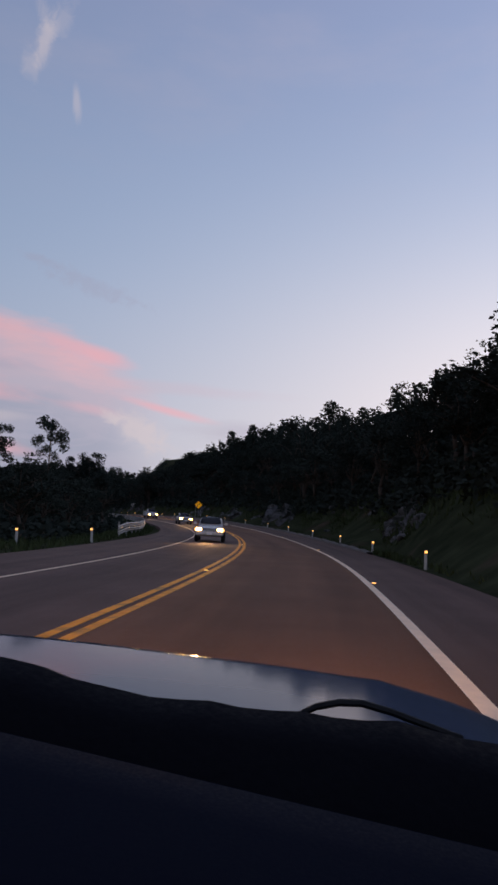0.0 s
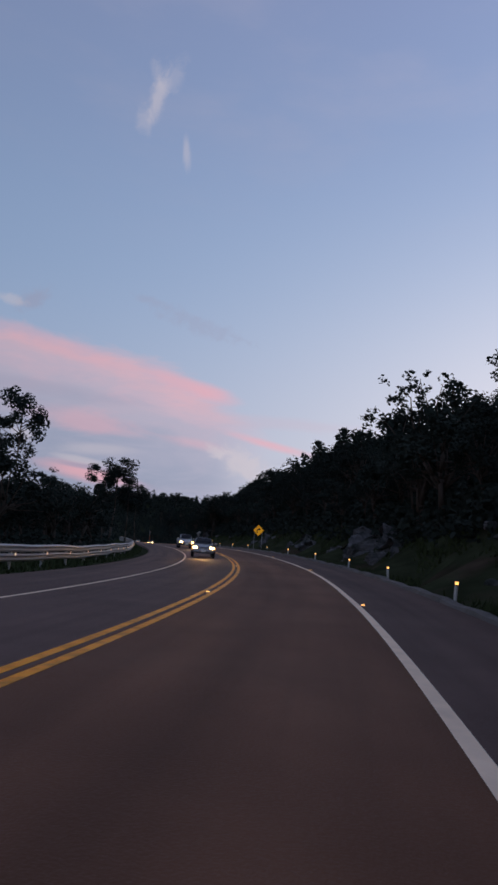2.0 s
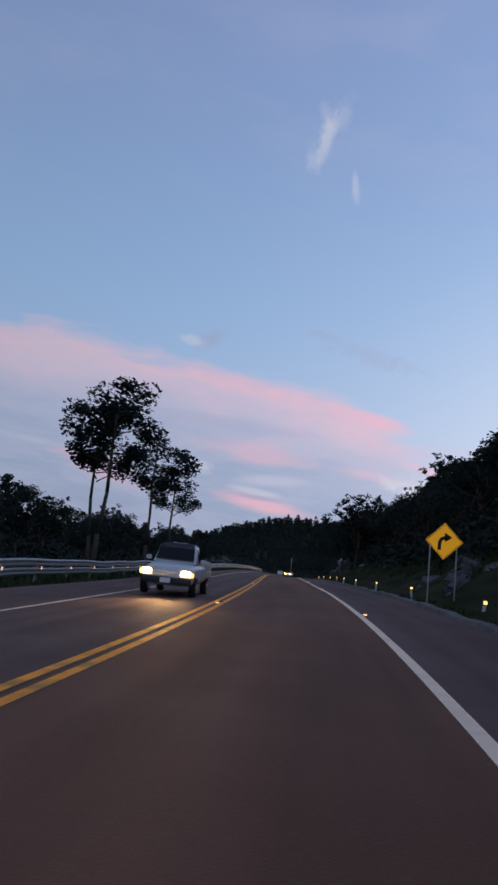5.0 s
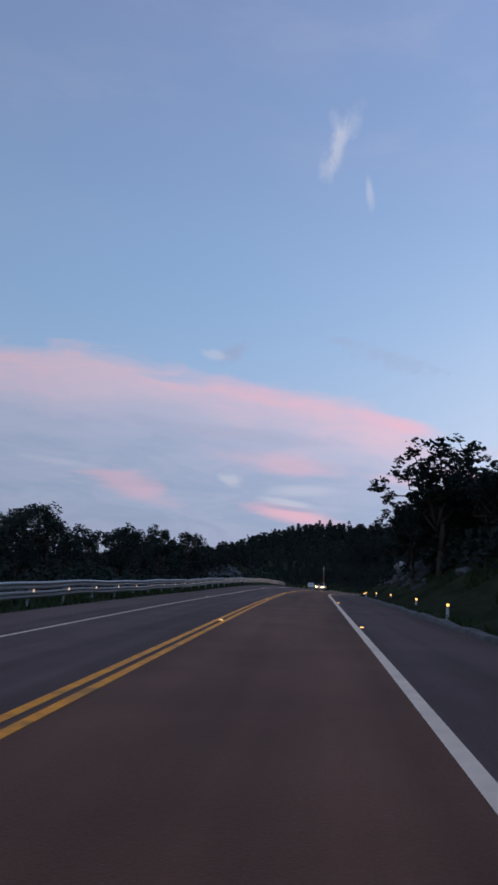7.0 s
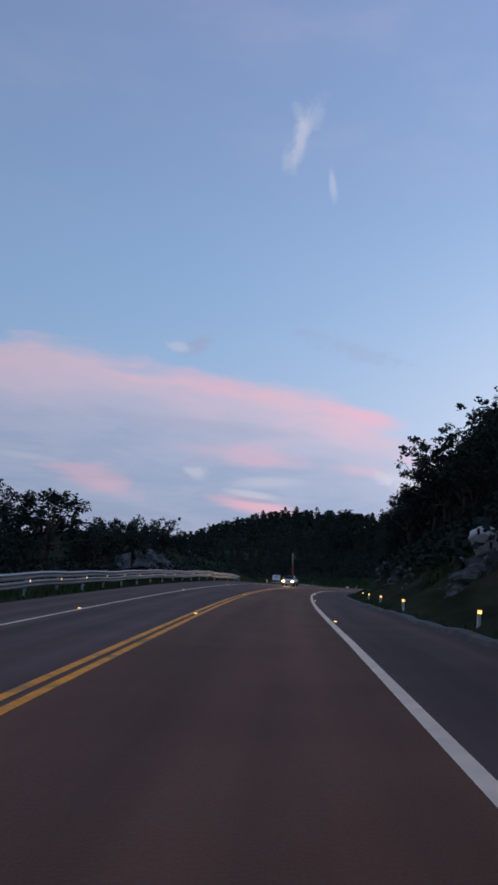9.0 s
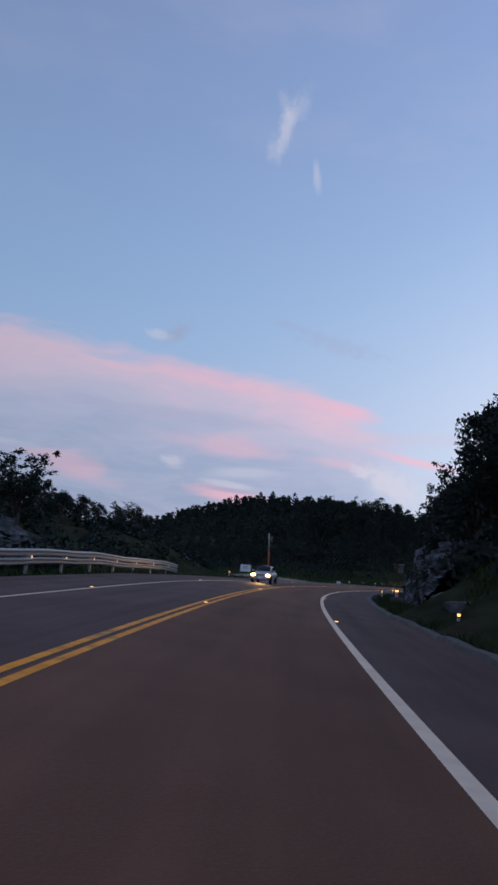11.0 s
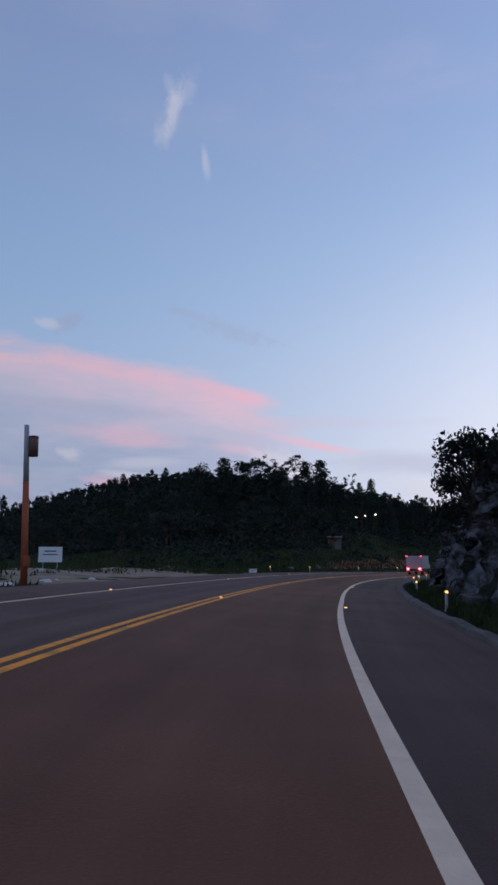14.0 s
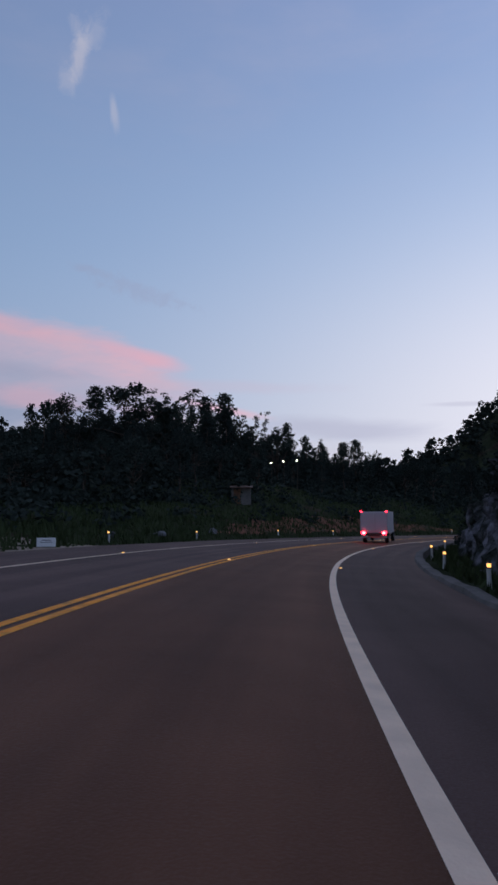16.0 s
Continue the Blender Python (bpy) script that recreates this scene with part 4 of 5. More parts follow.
for k, (s_a, s_b, foot, lean, h) in enumerate(((38, 49, 9.3, 0.45, 3.8), (80, 99, 8.9, 0.55, 2.9), (104, 119, 8.9, 0.6, 2.0), (126, 137, 8.9, 0.6, 1.9), (184, 197, 9.0, 0.42, 3.4), (200, 213, 9.1, 0.5, 2.8), (219, 240, 9.1, 0.5, 2.6), (243, 259, -12.0, 1.0, 2.6))):
    rock_face(s_a, s_b, foot, lean, lambda s, a=s_a, b=s_b, h=h: h * (0.45 + 0.55 * math.sin(math.pi * (s - a) / (b - a))) * (0.8 + 0.3 * math.sin(s * 1.3)), 11.0 + k, "rock_outcrop", "weathered pale grey limestone slabs in the roadside slope", OUTCROP)


def rock_bushes():
    rng = np.random.default_rng(41)
    c = np.array(ROCK_POINTS)[rng.permutation(len(ROCK_POINTS))[:2000]]
    v, f = leaf_cloud(rng, c, rng.uniform(0.3, 0.95, len(c)), len(c) * 46, 0.22, 0.8, 0.3)
    tagged(new("rock_bushes", raw_mesh("rock_bushes", v, f, LEAF)), "dark bushes and creepers hanging on the rock face", "bushes", kind="stuff")


rock_bushes()


def boulder_mesh(seed):
    """A rock with broken faces."""
    rng = np.random.default_rng(seed)
    bm = bmesh.new()
    bmesh.ops.create_icosphere(bm, subdivisions=4, radius=1.0)
    cuts = [(Vector(rng.normal(size=3)).normalized(), rng.uniform(0.35, 0.8)) for _ in range(13)]
    for v in bm.verts:
        p = v.co.copy()
        for n, d in cuts:
            over = p.dot(n) - d
            if over > 0:
                p -= n * over * 0.97
        v.co = p * (1 + 0.09 * noise.fractal(p * 3.0 + Vector((seed, 0, 0)), 1, 2, 5))
    return bm


BOULDERS = [mesh_of("boulder", boulder_mesh(s), OUTCROP) for s in range(5)]
PALE_BOULDER = mesh_of("boulder", boulder_mesh(9), PALE_ROCK, True)


def boulder(s, lat, size, turn, pale=False, flat=0.75, lift=0.08):
    p = spot(s, lat)
    ob = new("boulder", PALE_BOULDER if pale else BOULDERS[int(s * 7) % 5])
    ob.matrix_world = Matrix.Translation((p.x, p.y, ground_at(p.x, p.y) + size * lift)) @ Matrix.Rotation(radians(turn), 4, "Z") @ Matrix.Rotation(radians(turn * 0.13 % 25), 4, "X") @ Matrix.Diagonal((size * 1.25, size, size * flat, 1))
    tagged(ob, "pale smooth limestone rock lying in the grass" if pale else "rough grey limestone outcrop in the grassy slope", "boulder", "pale rocks" if pale else "outcrops beside the road")


boulder(257.5, 11.0, 1.05, 30, True, 0.95, 0.35)
boulder(206.0, 11.0, 1.0, 75, True, 1.0, 0.5)
boulder(180.0, 8.6, 0.33, 10, True, 0.8, 0.3)
for s0, l0, k0 in ((183.0, 9.6, 0.7), (134.5, 9.6, 0.7), (109.5, 8.9, 0.55)):
    boulder(s0, l0, k0, s0 * 7.0, False, 0.9, 0.3)
rock_rng = np.random.default_rng(77)
for s0, s1, n, lo, hi in ((34, 60, 5, 0.3, 0.8), (60, 98, 5, 0.3, 0.7), (98, 142, 6, 0.3, 0.7), (146, 180, 4, 0.3, 0.7), (182, 246, 8, 0.3, 0.8), (258, 335, 12, 0.3, 0.8)):
    for _ in range(n):
        boulder(float(rock_rng.uniform(s0, s1)), float(rock_rng.uniform(9.1, 12.2 if s0 != 258 else 9.6)), float(rock_rng.uniform(lo, hi)), float(rock_rng.uniform(0, 360)), False, float(rock_rng.uniform(0.5, 0.95)))
for s0 in (351, 357, 366):
    boulder(s0, -10.5 - (s0 % 3) * 0.5, 0.6, s0 * 11.0)


def turnout():
    """The bare dirt pull-off beside the far lane, and the red bank behind it."""
    for nm, s_a, s_b, l_a, l_b, mat, up, label in (("dirt", 300, 346, -21, -6.5, DIRT, 0.05, "pale bare dirt of a roadside pull-off"), ("red_bank", 366, 420, -14.5, -10.0, RED_EARTH, 0.06, "red earth bank at the foot of the wooded hill")):
        rows = []
        for s in np.arange(s_a, s_b + 0.1, 1.5):
            u = (s - s_a) / (s_b - s_a)
            w = math.sin(math.pi * min(max(u, 0.03), 0.97)) ** 0.6
            a = l_b + (l_a - l_b) * w * (0.85 + 0.15 * math.sin(s * 0.9))
            row = []
            for k in range(9):
                p = spot(float(s), a + (l_b - a) * k / 8)
                row.append((p.x, p.y, ground_at(p.x, p.y) + up + (0.05 * math.sin(s * 2 + k) if 0 < k < 8 else -0.08)))
            rows.append(row)
        tagged(new(nm, mesh_of(nm, grid_mesh(nm, rows, mat), mat, True)), label, "ground", kind="structure")


turnout()


# ---- road furniture ----
def guardrail(s_a, s_b, lat):
    """Two corrugated beams, one above the other, on steel posts with amber reflectors."""
    rail = new("guardrail")
    rail.matrix_world = Matrix.Translation(spot(s_a, lat))
    inv = rail.matrix_world.inverted()
    tagged(rail, "galvanised corrugated guardrail on steel posts beside the road", "guardrail")
    for top in (0.80, 0.46):
        prof = [(0.00, 0.0), (0.03, -0.02), (0.075, -0.055), (0.075, -0.085), (0.0, -0.13), (0.0, -0.16), (0.075, -0.205), (0.075, -0.235), (0.03, -0.27), (0.0, -0.29)]
        rows = []
        for s in np.arange(s_a, s_b + 0.1, 1.0):
            sag = 0.03 * math.sin(s * 0.31) + 0.02 * math.sin(s * 0.83)
            end = max(0.0, 1 - (s - s_a) / 6, 1 - (s_b - s) / 4)
            rows.append([inv @ (spot(s, lat + o, 0) + Vector((0, 0, 0.0 + top + sag - 0.25 * end + d))) for o, d in prof])
        bm = grid_mesh("beam", rows, STEEL)
        bmesh.ops.solidify(bm, geom=list(bm.faces), thickness=0.006)
        part("beam", bm, STEEL, rail, smooth=False)
    bm = bmesh.new()
    box(bm, (0, 0, 0.30), (0.10, 0.14, 1.0), 0.01)
    post_me = mesh_of("post", bm, STEEL)
    bm = bmesh.new()
    box(bm, (0, 0, 0), (0.03, 0.09, 0.12), 0.008)
    eye_me = mesh_of("reflector", bm, PALE_GLOW)
    s = s_a + 1.0
    while s < s_b - 0.5:
        post = new("post", post_me)
        post.parent = rail
        m = Matrix.Translation(spot(s, lat - 0.10)) @ Matrix.Rotation(along(HEAD, s), 4, "Z")
        post.matrix_local = inv @ m
        ref = new("reflector", eye_me)
        ref.parent = post
        ref.matrix_local = Matrix.Translation((0.20, 0, 0.47))
        s += 3.8


guardrail(44, 268, -7.9)


def guide_post(wide=0.115, tall=0.74):
    """A white guide post with a black head and an amber reflector facing the traffic."""
    post = new("guide_post")
    bm = bmesh.new()
    bmesh.ops.create_cone(bm, cap_ends=True, segments=14, radius1=wide / 2, radius2=wide / 2 * 0.94, depth=tall, matrix=Matrix.Translation((0, 0, tall / 2 - 0.05)))
    part("shaft", bm, POST_WHITE, post, smooth=False)
    bm = bmesh.new()
    bmesh.ops.create_cone(bm, cap_ends=True, segments=14, radius1=wide / 2 + 0.006, radius2=wide / 2 * 0.7, depth=tall * 0.24, matrix=Matrix.Translation((0, 0, tall * 0.88)))
    part("head", bm, BLACK_PAINT, post, "black head of the post")
    # The reflector emits by itself; no headlights reach it.
    bm = bmesh.new()
    box(bm, (0, -wide / 2 - 0.008, tall * 0.86), (wide * 0.9, 0.02, tall * 0.12), 0.005)
    part("reflector", bm, AMBER_GLOW, post, "amber reflector with its own glow in place of headlight return")
    return tagged(post, "white guide post with black head and amber reflector", "guide post", "guide posts beside the road")


first_post = guide_post()
right_posts = [(26.5, 7.3), (39, 7.4), (49.5, 7.35), (61, 7.3), (72.3, 7.3), (83, 7.3), (95, 7.35), (106.5, 7.3), (118, 7.4), (130, 7.5), (142, 7.5), (153, 7.5), (164, 7.6), (172, 7.6), (187, 8.0), (195, 7.6), (206, 7.5), (217, 7.8), (228, 8.0), (240, 8.2), (252, 8.9), (279.5, 7.6), (301, 7.6), (317, 7.6), (332, 7.5), (341, 7.4), (349, 7.3), (362, 7.6), (378, 7.6), (394, 7.6)]
left_posts = [(28.5, -9.3), (33, -7.2), (290, -9.2), (348.5, -9.2), (360.5, -9.2), (376, -9.3), (388, -9.2), (402, -9.3), (418, -9.3)]
first_post.matrix_world = stand(*right_posts[0])
for k, (s, lat) in enumerate(right_posts[1:] + left_posts):
    copy_thing(first_post, stand(s, lat, 0, 3.0 * math.sin(k * 2.1)) @ Matrix.Rotation(radians(3.0 * math.sin(k * 3.7)), 4, "Y"))
marker = guide_post(0.27, 1.05)
marker.matrix_world = stand(270.5, 8.7)
tagged(marker, "thick white post with a broad amber band on concrete", "marker post")
marker["group"] = ""
bm = bmesh.new()
box(bm, (0, 0, 0.0), (0.9, 0.7, 0.9), 0.05)
part("plinth", bm, CONCRETE, marker, "rough concrete plinth")


def road_stud():
    bm = bmesh.new()
    made = bmesh.ops.create_cube(bm, size=1.0, matrix=Matrix.Translation((0, 0, 0.012)) @ Matrix.Diagonal((0.12, 0.11, 0.03, 1)))
    for v in made["verts"]:
        if v.co.z > 0.01:
            v.co.x *= 0.75
            v.co.y *= 0.6
    stud = new("road_stud", mesh_of("road_stud", bm, POST_WHITE))
    bm = bmesh.new()
    box(bm, (0, -0.052, 0.016), (0.09, 0.012, 0.02))
    part("lens", bm, AMBER_GLOW, stud, "amber lens")
    return tagged(stud, "small raised road stud with an amber lens on the line", "road stud", "road studs")


first_stud = road_stud()
spots = [(16.7 + 20.0 * k, 0) for k in range(20)] + [(16.7 + 20.0 * k, 1) for k in range(20)] + [(16.7 + 20.0 * k, -1) for k in range(8, 20)]
for k, (s, side) in enumerate(spots):
    lat = 0.0 if side == 0 else (along(WR, s) + 0.16 if side == 1 else -along(WL, s) - 0.12)
    m = Matrix.Translation(spot(s + (0.9 if side < 1 else 0), lat)) @ Matrix.Rotation(along(HEAD, s), 4, "Z")
    if k == 0:
        first_stud.matrix_world = m
    else:
        copy_thing(first_stud, m)


def curve_sign():
    sign = new("curve_sign")
    bm = bmesh.new()
    box(bm, (0, 0, 0), (0.98, 0.02, 0.98), 0.004, Matrix.Rotation(radians(45), 4, "Y"))
    plate = part("plate", bm, SIGN_YELLOW_GLOW, sign, "yellow diamond plate")
    plate.location = (0, 0, 2.6)
    for o in (-0.5, 0.48):
        bm = bmesh.new()
        box(bm, (o, 0.05, 1.05), (0.05, 0.05, 3.3), 0.006)
        part("post", bm, STEEL, sign)
    bm = bmesh.new()
    for a in (0, 90, 180, 270):
        box(bm, (0, -0.013, 0.455), (0.90, 0.006, 0.018), 0, Matrix.Rotation(radians(45 + a), 4, "Y"))
    part("border", bm, BLACK_PAINT, plate, "thin black border")
    # a black arrow that bends to the right
    bm = bmesh.new()
    line = [(-0.17, -0.34), (-0.17, -0.12), (-0.15, 0.0), (-0.08, 0.09), (0.02, 0.13)]
    out = []
    for k, (x, z) in enumerate(line):
        a, b = line[max(k - 1, 0)], line[min(k + 1, len(line) - 1)]
        d = Vector((b[0] - a[0], b[1] - a[1])).normalized()
        out.append(((x - d.y * 0.065, z + d.x * 0.065), (x + d.y * 0.065, z - d.x * 0.065)))
    vs = [[bm.verts.new((x, -0.014, z)) for x, z in pair] for pair in out]
    for p, q in zip(vs, vs[1:]):
        bm.faces.new((p[0], p[1], q[1], q[0]))
    bm.faces.new([bm.verts.new((x, -0.014, z)) for x, z in ((0.0, 0.33), (0.30, 0.16), (0.02, -0.04))])
    bmesh.ops.solidify(bm, geom=list(bm.faces), thickness=0.003)
    part("arrow", bm, BLACK_PAINT, plate, "black bent arrow")
    return tagged(sign, "yellow diamond warning sign with a black right-curve arrow on two posts", "road sign")


curve_sign().matrix_world = stand(124.5, 7.6, 0, -4)


def board_sign(name, w, h, foot):
    sign = new(name)
    bm = bmesh.new()
    box(bm, (0, 0, foot + h / 2), (w, 0.03, h), 0.008)
    plate = part("plate", bm, SIGN_WHITE, sign, "white board")
    for o in (-w * 0.3, w * 0.3):
        bm = bmesh.new()
        box(bm, (o, 0.045, foot / 2 + 0.1), (0.06, 0.06, foot + 0.5), 0.006)
        part("post", bm, STEEL, sign)
    bm = bmesh.new()
    box(bm, (0, -0.018, foot + h * 0.72), (w * 0.5, 0.006, h * 0.07))
    box(bm, (0, -0.018, foot + h * 0.5), (w * 0.62, 0.006, h * 0.06))
    part("lettering", bm, BLACK_PAINT, plate, "two dark lines of unreadable writing")
    return tagged(sign, "small white board sign with dark lettering on two posts", "road sign")


board_sign("board_sign", 1.6, 1.05, 0.85).matrix_world = stand(319.5, -16.9, 0, 20)
board_sign("low_board", 0.75, 0.36, 0.12).matrix_world = stand(340.5, -8.2, 0, 25)


def utility_pole():
    pole = new("utility_pole")
    bm = bmesh.new()
    rod(bm, (0, 0, -0.3), (-0.03, 0, 3.5), 0.12, 0.10, 14)
    part("lower_shaft", bm, ORANGE_PAINT, pole, "faded orange painted foot of the pole", True)
    bm = bmesh.new()
    rod(bm, (-0.03, 0, 3.5), (-0.06, 0, 5.45), 0.098, 0.08, 14)
    part("upper_shaft", bm, POLE_GREY, pole, "grey upper shaft", True)
    bm = bmesh.new()
    rod(bm, (0.20, 0, 4.35), (0.20, 0, 5.0), 0.16, 0.16, 16)
    rod(bm, (0.20, 0, 5.0), (0.20, 0, 5.05), 0.175, 0.15, 16)
    tank = part("transformer", bm, RUST, pole, "brown transformer can", True)
    bm = bmesh.new()
    for z in (4.5, 4.85):
        box(bm, (0.04, 0, z), (0.22, 0.06, 0.06), 0.01)
    part("bracket", bm, STEEL, tank)
    bm = bmesh.new()
    box(bm, (0.10, -0.08, 0.85), (0.16, 0.14, 0.34), 0.02)
    part("meter_box", bm, ORANGE_PAINT, pole, "small orange box low on the shaft")
    return tagged(pole, "roadside pole, orange below and grey above, with a transformer", "pole")


utility_pole().matrix_world = stand(296.8, -6.45) @ Matrix.Rotation(radians(-1.5), 4, "Y")
for k, (s, lat) in enumerate(((295.5, -8.6), (299.0, -8.2), (303.5, -8.8), (306.0, -9.5), (309.0, -9.0), (312.0, -13.5), (318.0, -16.0), (292.0, -9.5))):
    boulder(s, lat, 0.22 + 0.05 * (k % 3), 40.0 * k, True, 0.7)


# ---- a hut and lamps on the wooded hill ----
def hut():
    p = Vector((-106.4, 374.4, 0))
    h = new("hut")
    h.matrix_world = Matrix.Translation((p.x, p.y, ground_at(p.x, p.y) - 0.1)) @ Matrix.Rotation(radians(10), 4, "Z")
    bm = bmesh.new()
    box(bm, (0, 0, 1.0), (2.2, 2.0, 2.0), 0.03)
    part("wall", bm, CONCRETE, h, "pale grey wall")
    bm = bmesh.new()
    box(bm, (0, -0.1, 2.12), (2.6, 2.5, 0.10), 0.02, Matrix.Rotation(radians(6), 4, "X"))
    part("roof", bm, RUST, h, "low tin roof")
    bm = bmesh.new()
    box(bm, (-0.45, -1.02, 0.88), (0.8, 0.06, 1.75), 0.01)
    part("door", bm, WOOD, h)
    tagged(h, "small pale grey hut with a tin roof among the trees", "hut")
    return h


hut()
for px, py, pz in ((-106.2, 395.9, 9.0), (-102.8, 399.4, 9.6), (-104.6, 397.4, 9.3)):
    p = Vector((px, py, 0))
    lamp = new("street_lamp")
    g = ground_at(p.x, p.y)
    up = pz - g
    lamp.matrix_world = Matrix.Translation((p.x, p.y, g))
    bm = bmesh.new()
    rod(bm, (0, 0, -0.3), (0, 0, up), 0.06, 0.04)
    part("mast", bm, BARK, lamp)
    bm = bmesh.new()
    rod(bm, (0, 0, up - 0.1), (0.0, -0.7, up + 0.1), 0.03)
    part("arm", bm, BARK, lamp)
    bm = bmesh.new()
    box(bm, (0, -0.8, up + 0.05), (0.20, 0.34, 0.12), 0.04)
    part("lamp_head", bm, LAMP_WHITE, lamp, "lit white lamp head")
    tagged(lamp, "lit white lamp on a steel mast among trees", "street lamp", "lamps on the hill")


# ---- vehicles ----
def loft(sections, n=16, power=4.0):
    """A closed, rounded body through cross sections (y, half width, bottom, top, upper half width)."""
    bm = bmesh.new()
    rings = []
    for y, w, z0, z1, wt in sections:
        ring = []
        for k in range(n):
            a = 2 * math.pi * (k + 0.5) / n
            c, s = math.cos(a), math.sin(a)
            cx, cz = math.copysign(abs(c) ** (2 / power), c), math.copysign(abs(s) ** (2 / power), s)
            v = (cz + 1) / 2
            ring.append(bm.verts.new((cx * (w + (wt - w) * v), y, z0 + (z1 - z0) * v)))
        rings.append(ring)
    for p, q in zip(rings, rings[1:]):
        for j in range(n):
            bm.faces.new((p[j], p[(j + 1) % n], q[(j + 1) % n], q[j]))
    bm.faces.new(rings[0][::-1])
    bm.faces.new(rings[-1])
    bmesh.ops.recalc_face_normals(bm, faces=bm.faces)
    return bm


def wheel(parent, x, y, r, w=0.2):
    bm = bmesh.new()
    bmesh.ops.create_cone(bm, cap_ends=True, segments=24, radius1=r, radius2=r, depth=w, matrix=Matrix.Rotation(radians(90), 4, "Y"))
    bmesh.ops.bevel(bm, geom=[e for e in bm.edges if e.calc_face_angle(0) > 1], offset=0.03, segments=2, affect="EDGES")
    tyre = part("wheel", bm, RUBBER, parent)
    tyre.location = (x, y, r)
    bm = bmesh.new()
    bmesh.ops.create_cone(bm, cap_ends=True, segments=16, radius1=r * 0.62, radius2=r * 0.5, depth=w + 0.02, matrix=Matrix.Rotation(radians(90), 4, "Y"))
    part("rim", bm, CHROME, tyre)


def lights(parent, name, xs, y, z, size, mat, label):
    for x in xs:
        bm = bmesh.new()
        box(bm, (x, y, z), size, min(size) * 0.35)
        part(name, bm, mat, parent, label)


def beam_lamp(m, ahead=14.0, energy=480):
    """The light that a car's two headlights throw on the road."""
    lamp = new("headlight_beam", bpy.data.lights.new("headlight_beam", "SPOT"))
    lamp.data.energy, lamp.data.color, lamp.data.spot_size, lamp.data.spot_blend, lamp.data.shadow_soft_size = energy, (1.0, 0.58, 0.24), radians(75), 0.8, 0.15
    eye = m @ Vector((0, 2.5, 0.72))
    lamp.matrix_world = look(eye, m @ Vector((0, ahead, -0.4)))


def car(name, s, lat, paint, kind, label, category):
    """A car with lit headlights that faces the walk; built nose towards +y."""
    c = new(name)
    m = Matrix.Translation(spot(s, lat)) @ Matrix.Rotation(along(HEAD, s) + math.pi, 4, "Z")
    c.matrix_world = m
    hood = 0.98 if kind == "sedan" else 1.06
    roof = 1.45 if kind == "sedan" else 1.68
    back = [(-2.15, 0.78, 0.42, 0.95, 0.72), (-1.2, 0.84, 0.32, hood, 0.78)] if kind == "sedan" else [(-2.6, 0.82, 0.45, 1.05, 0.80), (-1.0, 0.85, 0.40, hood, 0.82)]
    part("body", loft(back + [(0.2, 0.85, 0.30, hood, 0.78), (1.2, 0.85, 0.30, hood - 0.04, 0.76), (1.95, 0.82, 0.32, hood - 0.16, 0.74), (2.12, 0.74, 0.42, hood - 0.28, 0.70)]), paint, c, smooth=True)
    y0, y1 = (-1.5, 0.95) if kind == "sedan" else (-0.85, 0.85)
    part("cabin", loft([(y0, 0.70, hood - 0.1, hood, 0.64), (y0 + 0.45, 0.74, hood - 0.1, roof, 0.58), (y1 - 0.75, 0.74, hood - 0.1, roof, 0.58), (y1 - 0.35, 0.74, hood - 0.1, roof - 0.22, 0.62), (y1, 0.72, hood - 0.1, hood, 0.68)]), paint, c, smooth=True)
    bm = bmesh.new()
    rungs = [[bm.verts.new((x * w, y, z)) for x in (-1, -0.5, 0, 0.5, 1)] for w, y, z in ((0.62, y1 + 0.03, hood + 0.05), (0.57, y1 - 0.31, roof - 0.185), (0.50, y1 - 0.64, roof - 0.015))]
    for a, b in zip(rungs, rungs[1:]):
        for k in range(4):
            bm.faces.new((a[k], a[k + 1], b[k + 1], b[k]))
    bmesh.ops.solidify(bm, geom=list(bm.faces), thickness=0.012)
    part("windscreen", bm, GLASS, c, "dark windscreen")
    for x in (-1, 1):
        bm = bmesh.new()
        bm.faces.new([bm.verts.new(p) for p in ((0.745 * x, y0 + 0.45, hood + 0.02), (0.745 * x, y1 - 0.28, hood + 0.02), (0.655 * x, y1 - 0.66, roof - 0.10), (0.655 * x, y0 + 0.55, roof - 0.10))])
        bmesh.ops.solidify(bm, geom=list(bm.faces), thickness=0.01)
        part("side_window", bm, GLASS, c, "dark side window")
    bm = bmesh.new()
    box(bm, (0, 2.08, 0.48), (1.56, 0.16, 0.20), 0.05)
    part("bumper", bm, BLACK_PAINT if kind == "pickup" else paint, c)
    bm = bmesh.new()
    for k in range(4):
        box(bm, (0, 2.10, 0.62 + 0.045 * k), (0.80, 0.05, 0.022), 0.006)
    part("grille", bm, CHROME if kind == "pickup" else BLACK_PAINT, c)
    bm = bmesh.new()
    box(bm, (0, 2.17, 0.47), (0.32, 0.02, 0.15), 0.01)
    part("number_plate", bm, SIGN_WHITE, c, "plain pale plate")
    lights(c, "headlight", (-0.60, 0.60), 2.08, 0.70, (0.30, 0.12, 0.17), HEADLIGHT, "warm lit headlight")
    lights(c, "indicator", (-0.80, 0.80), 2.02, 0.68, (0.08, 0.12, 0.14), AMBER_GLOW, "amber side lamp")
    for x in (-0.90, 0.90):
        bm = bmesh.new()
        box(bm, (x, y1 - 0.25, hood + 0.06), (0.18, 0.10, 0.13), 0.03)
        part("mirror", bm, paint, c)
    for x in (-0.76, 0.76):
        for y in (1.35, -1.3):
            wheel(c, x, y, 0.31)
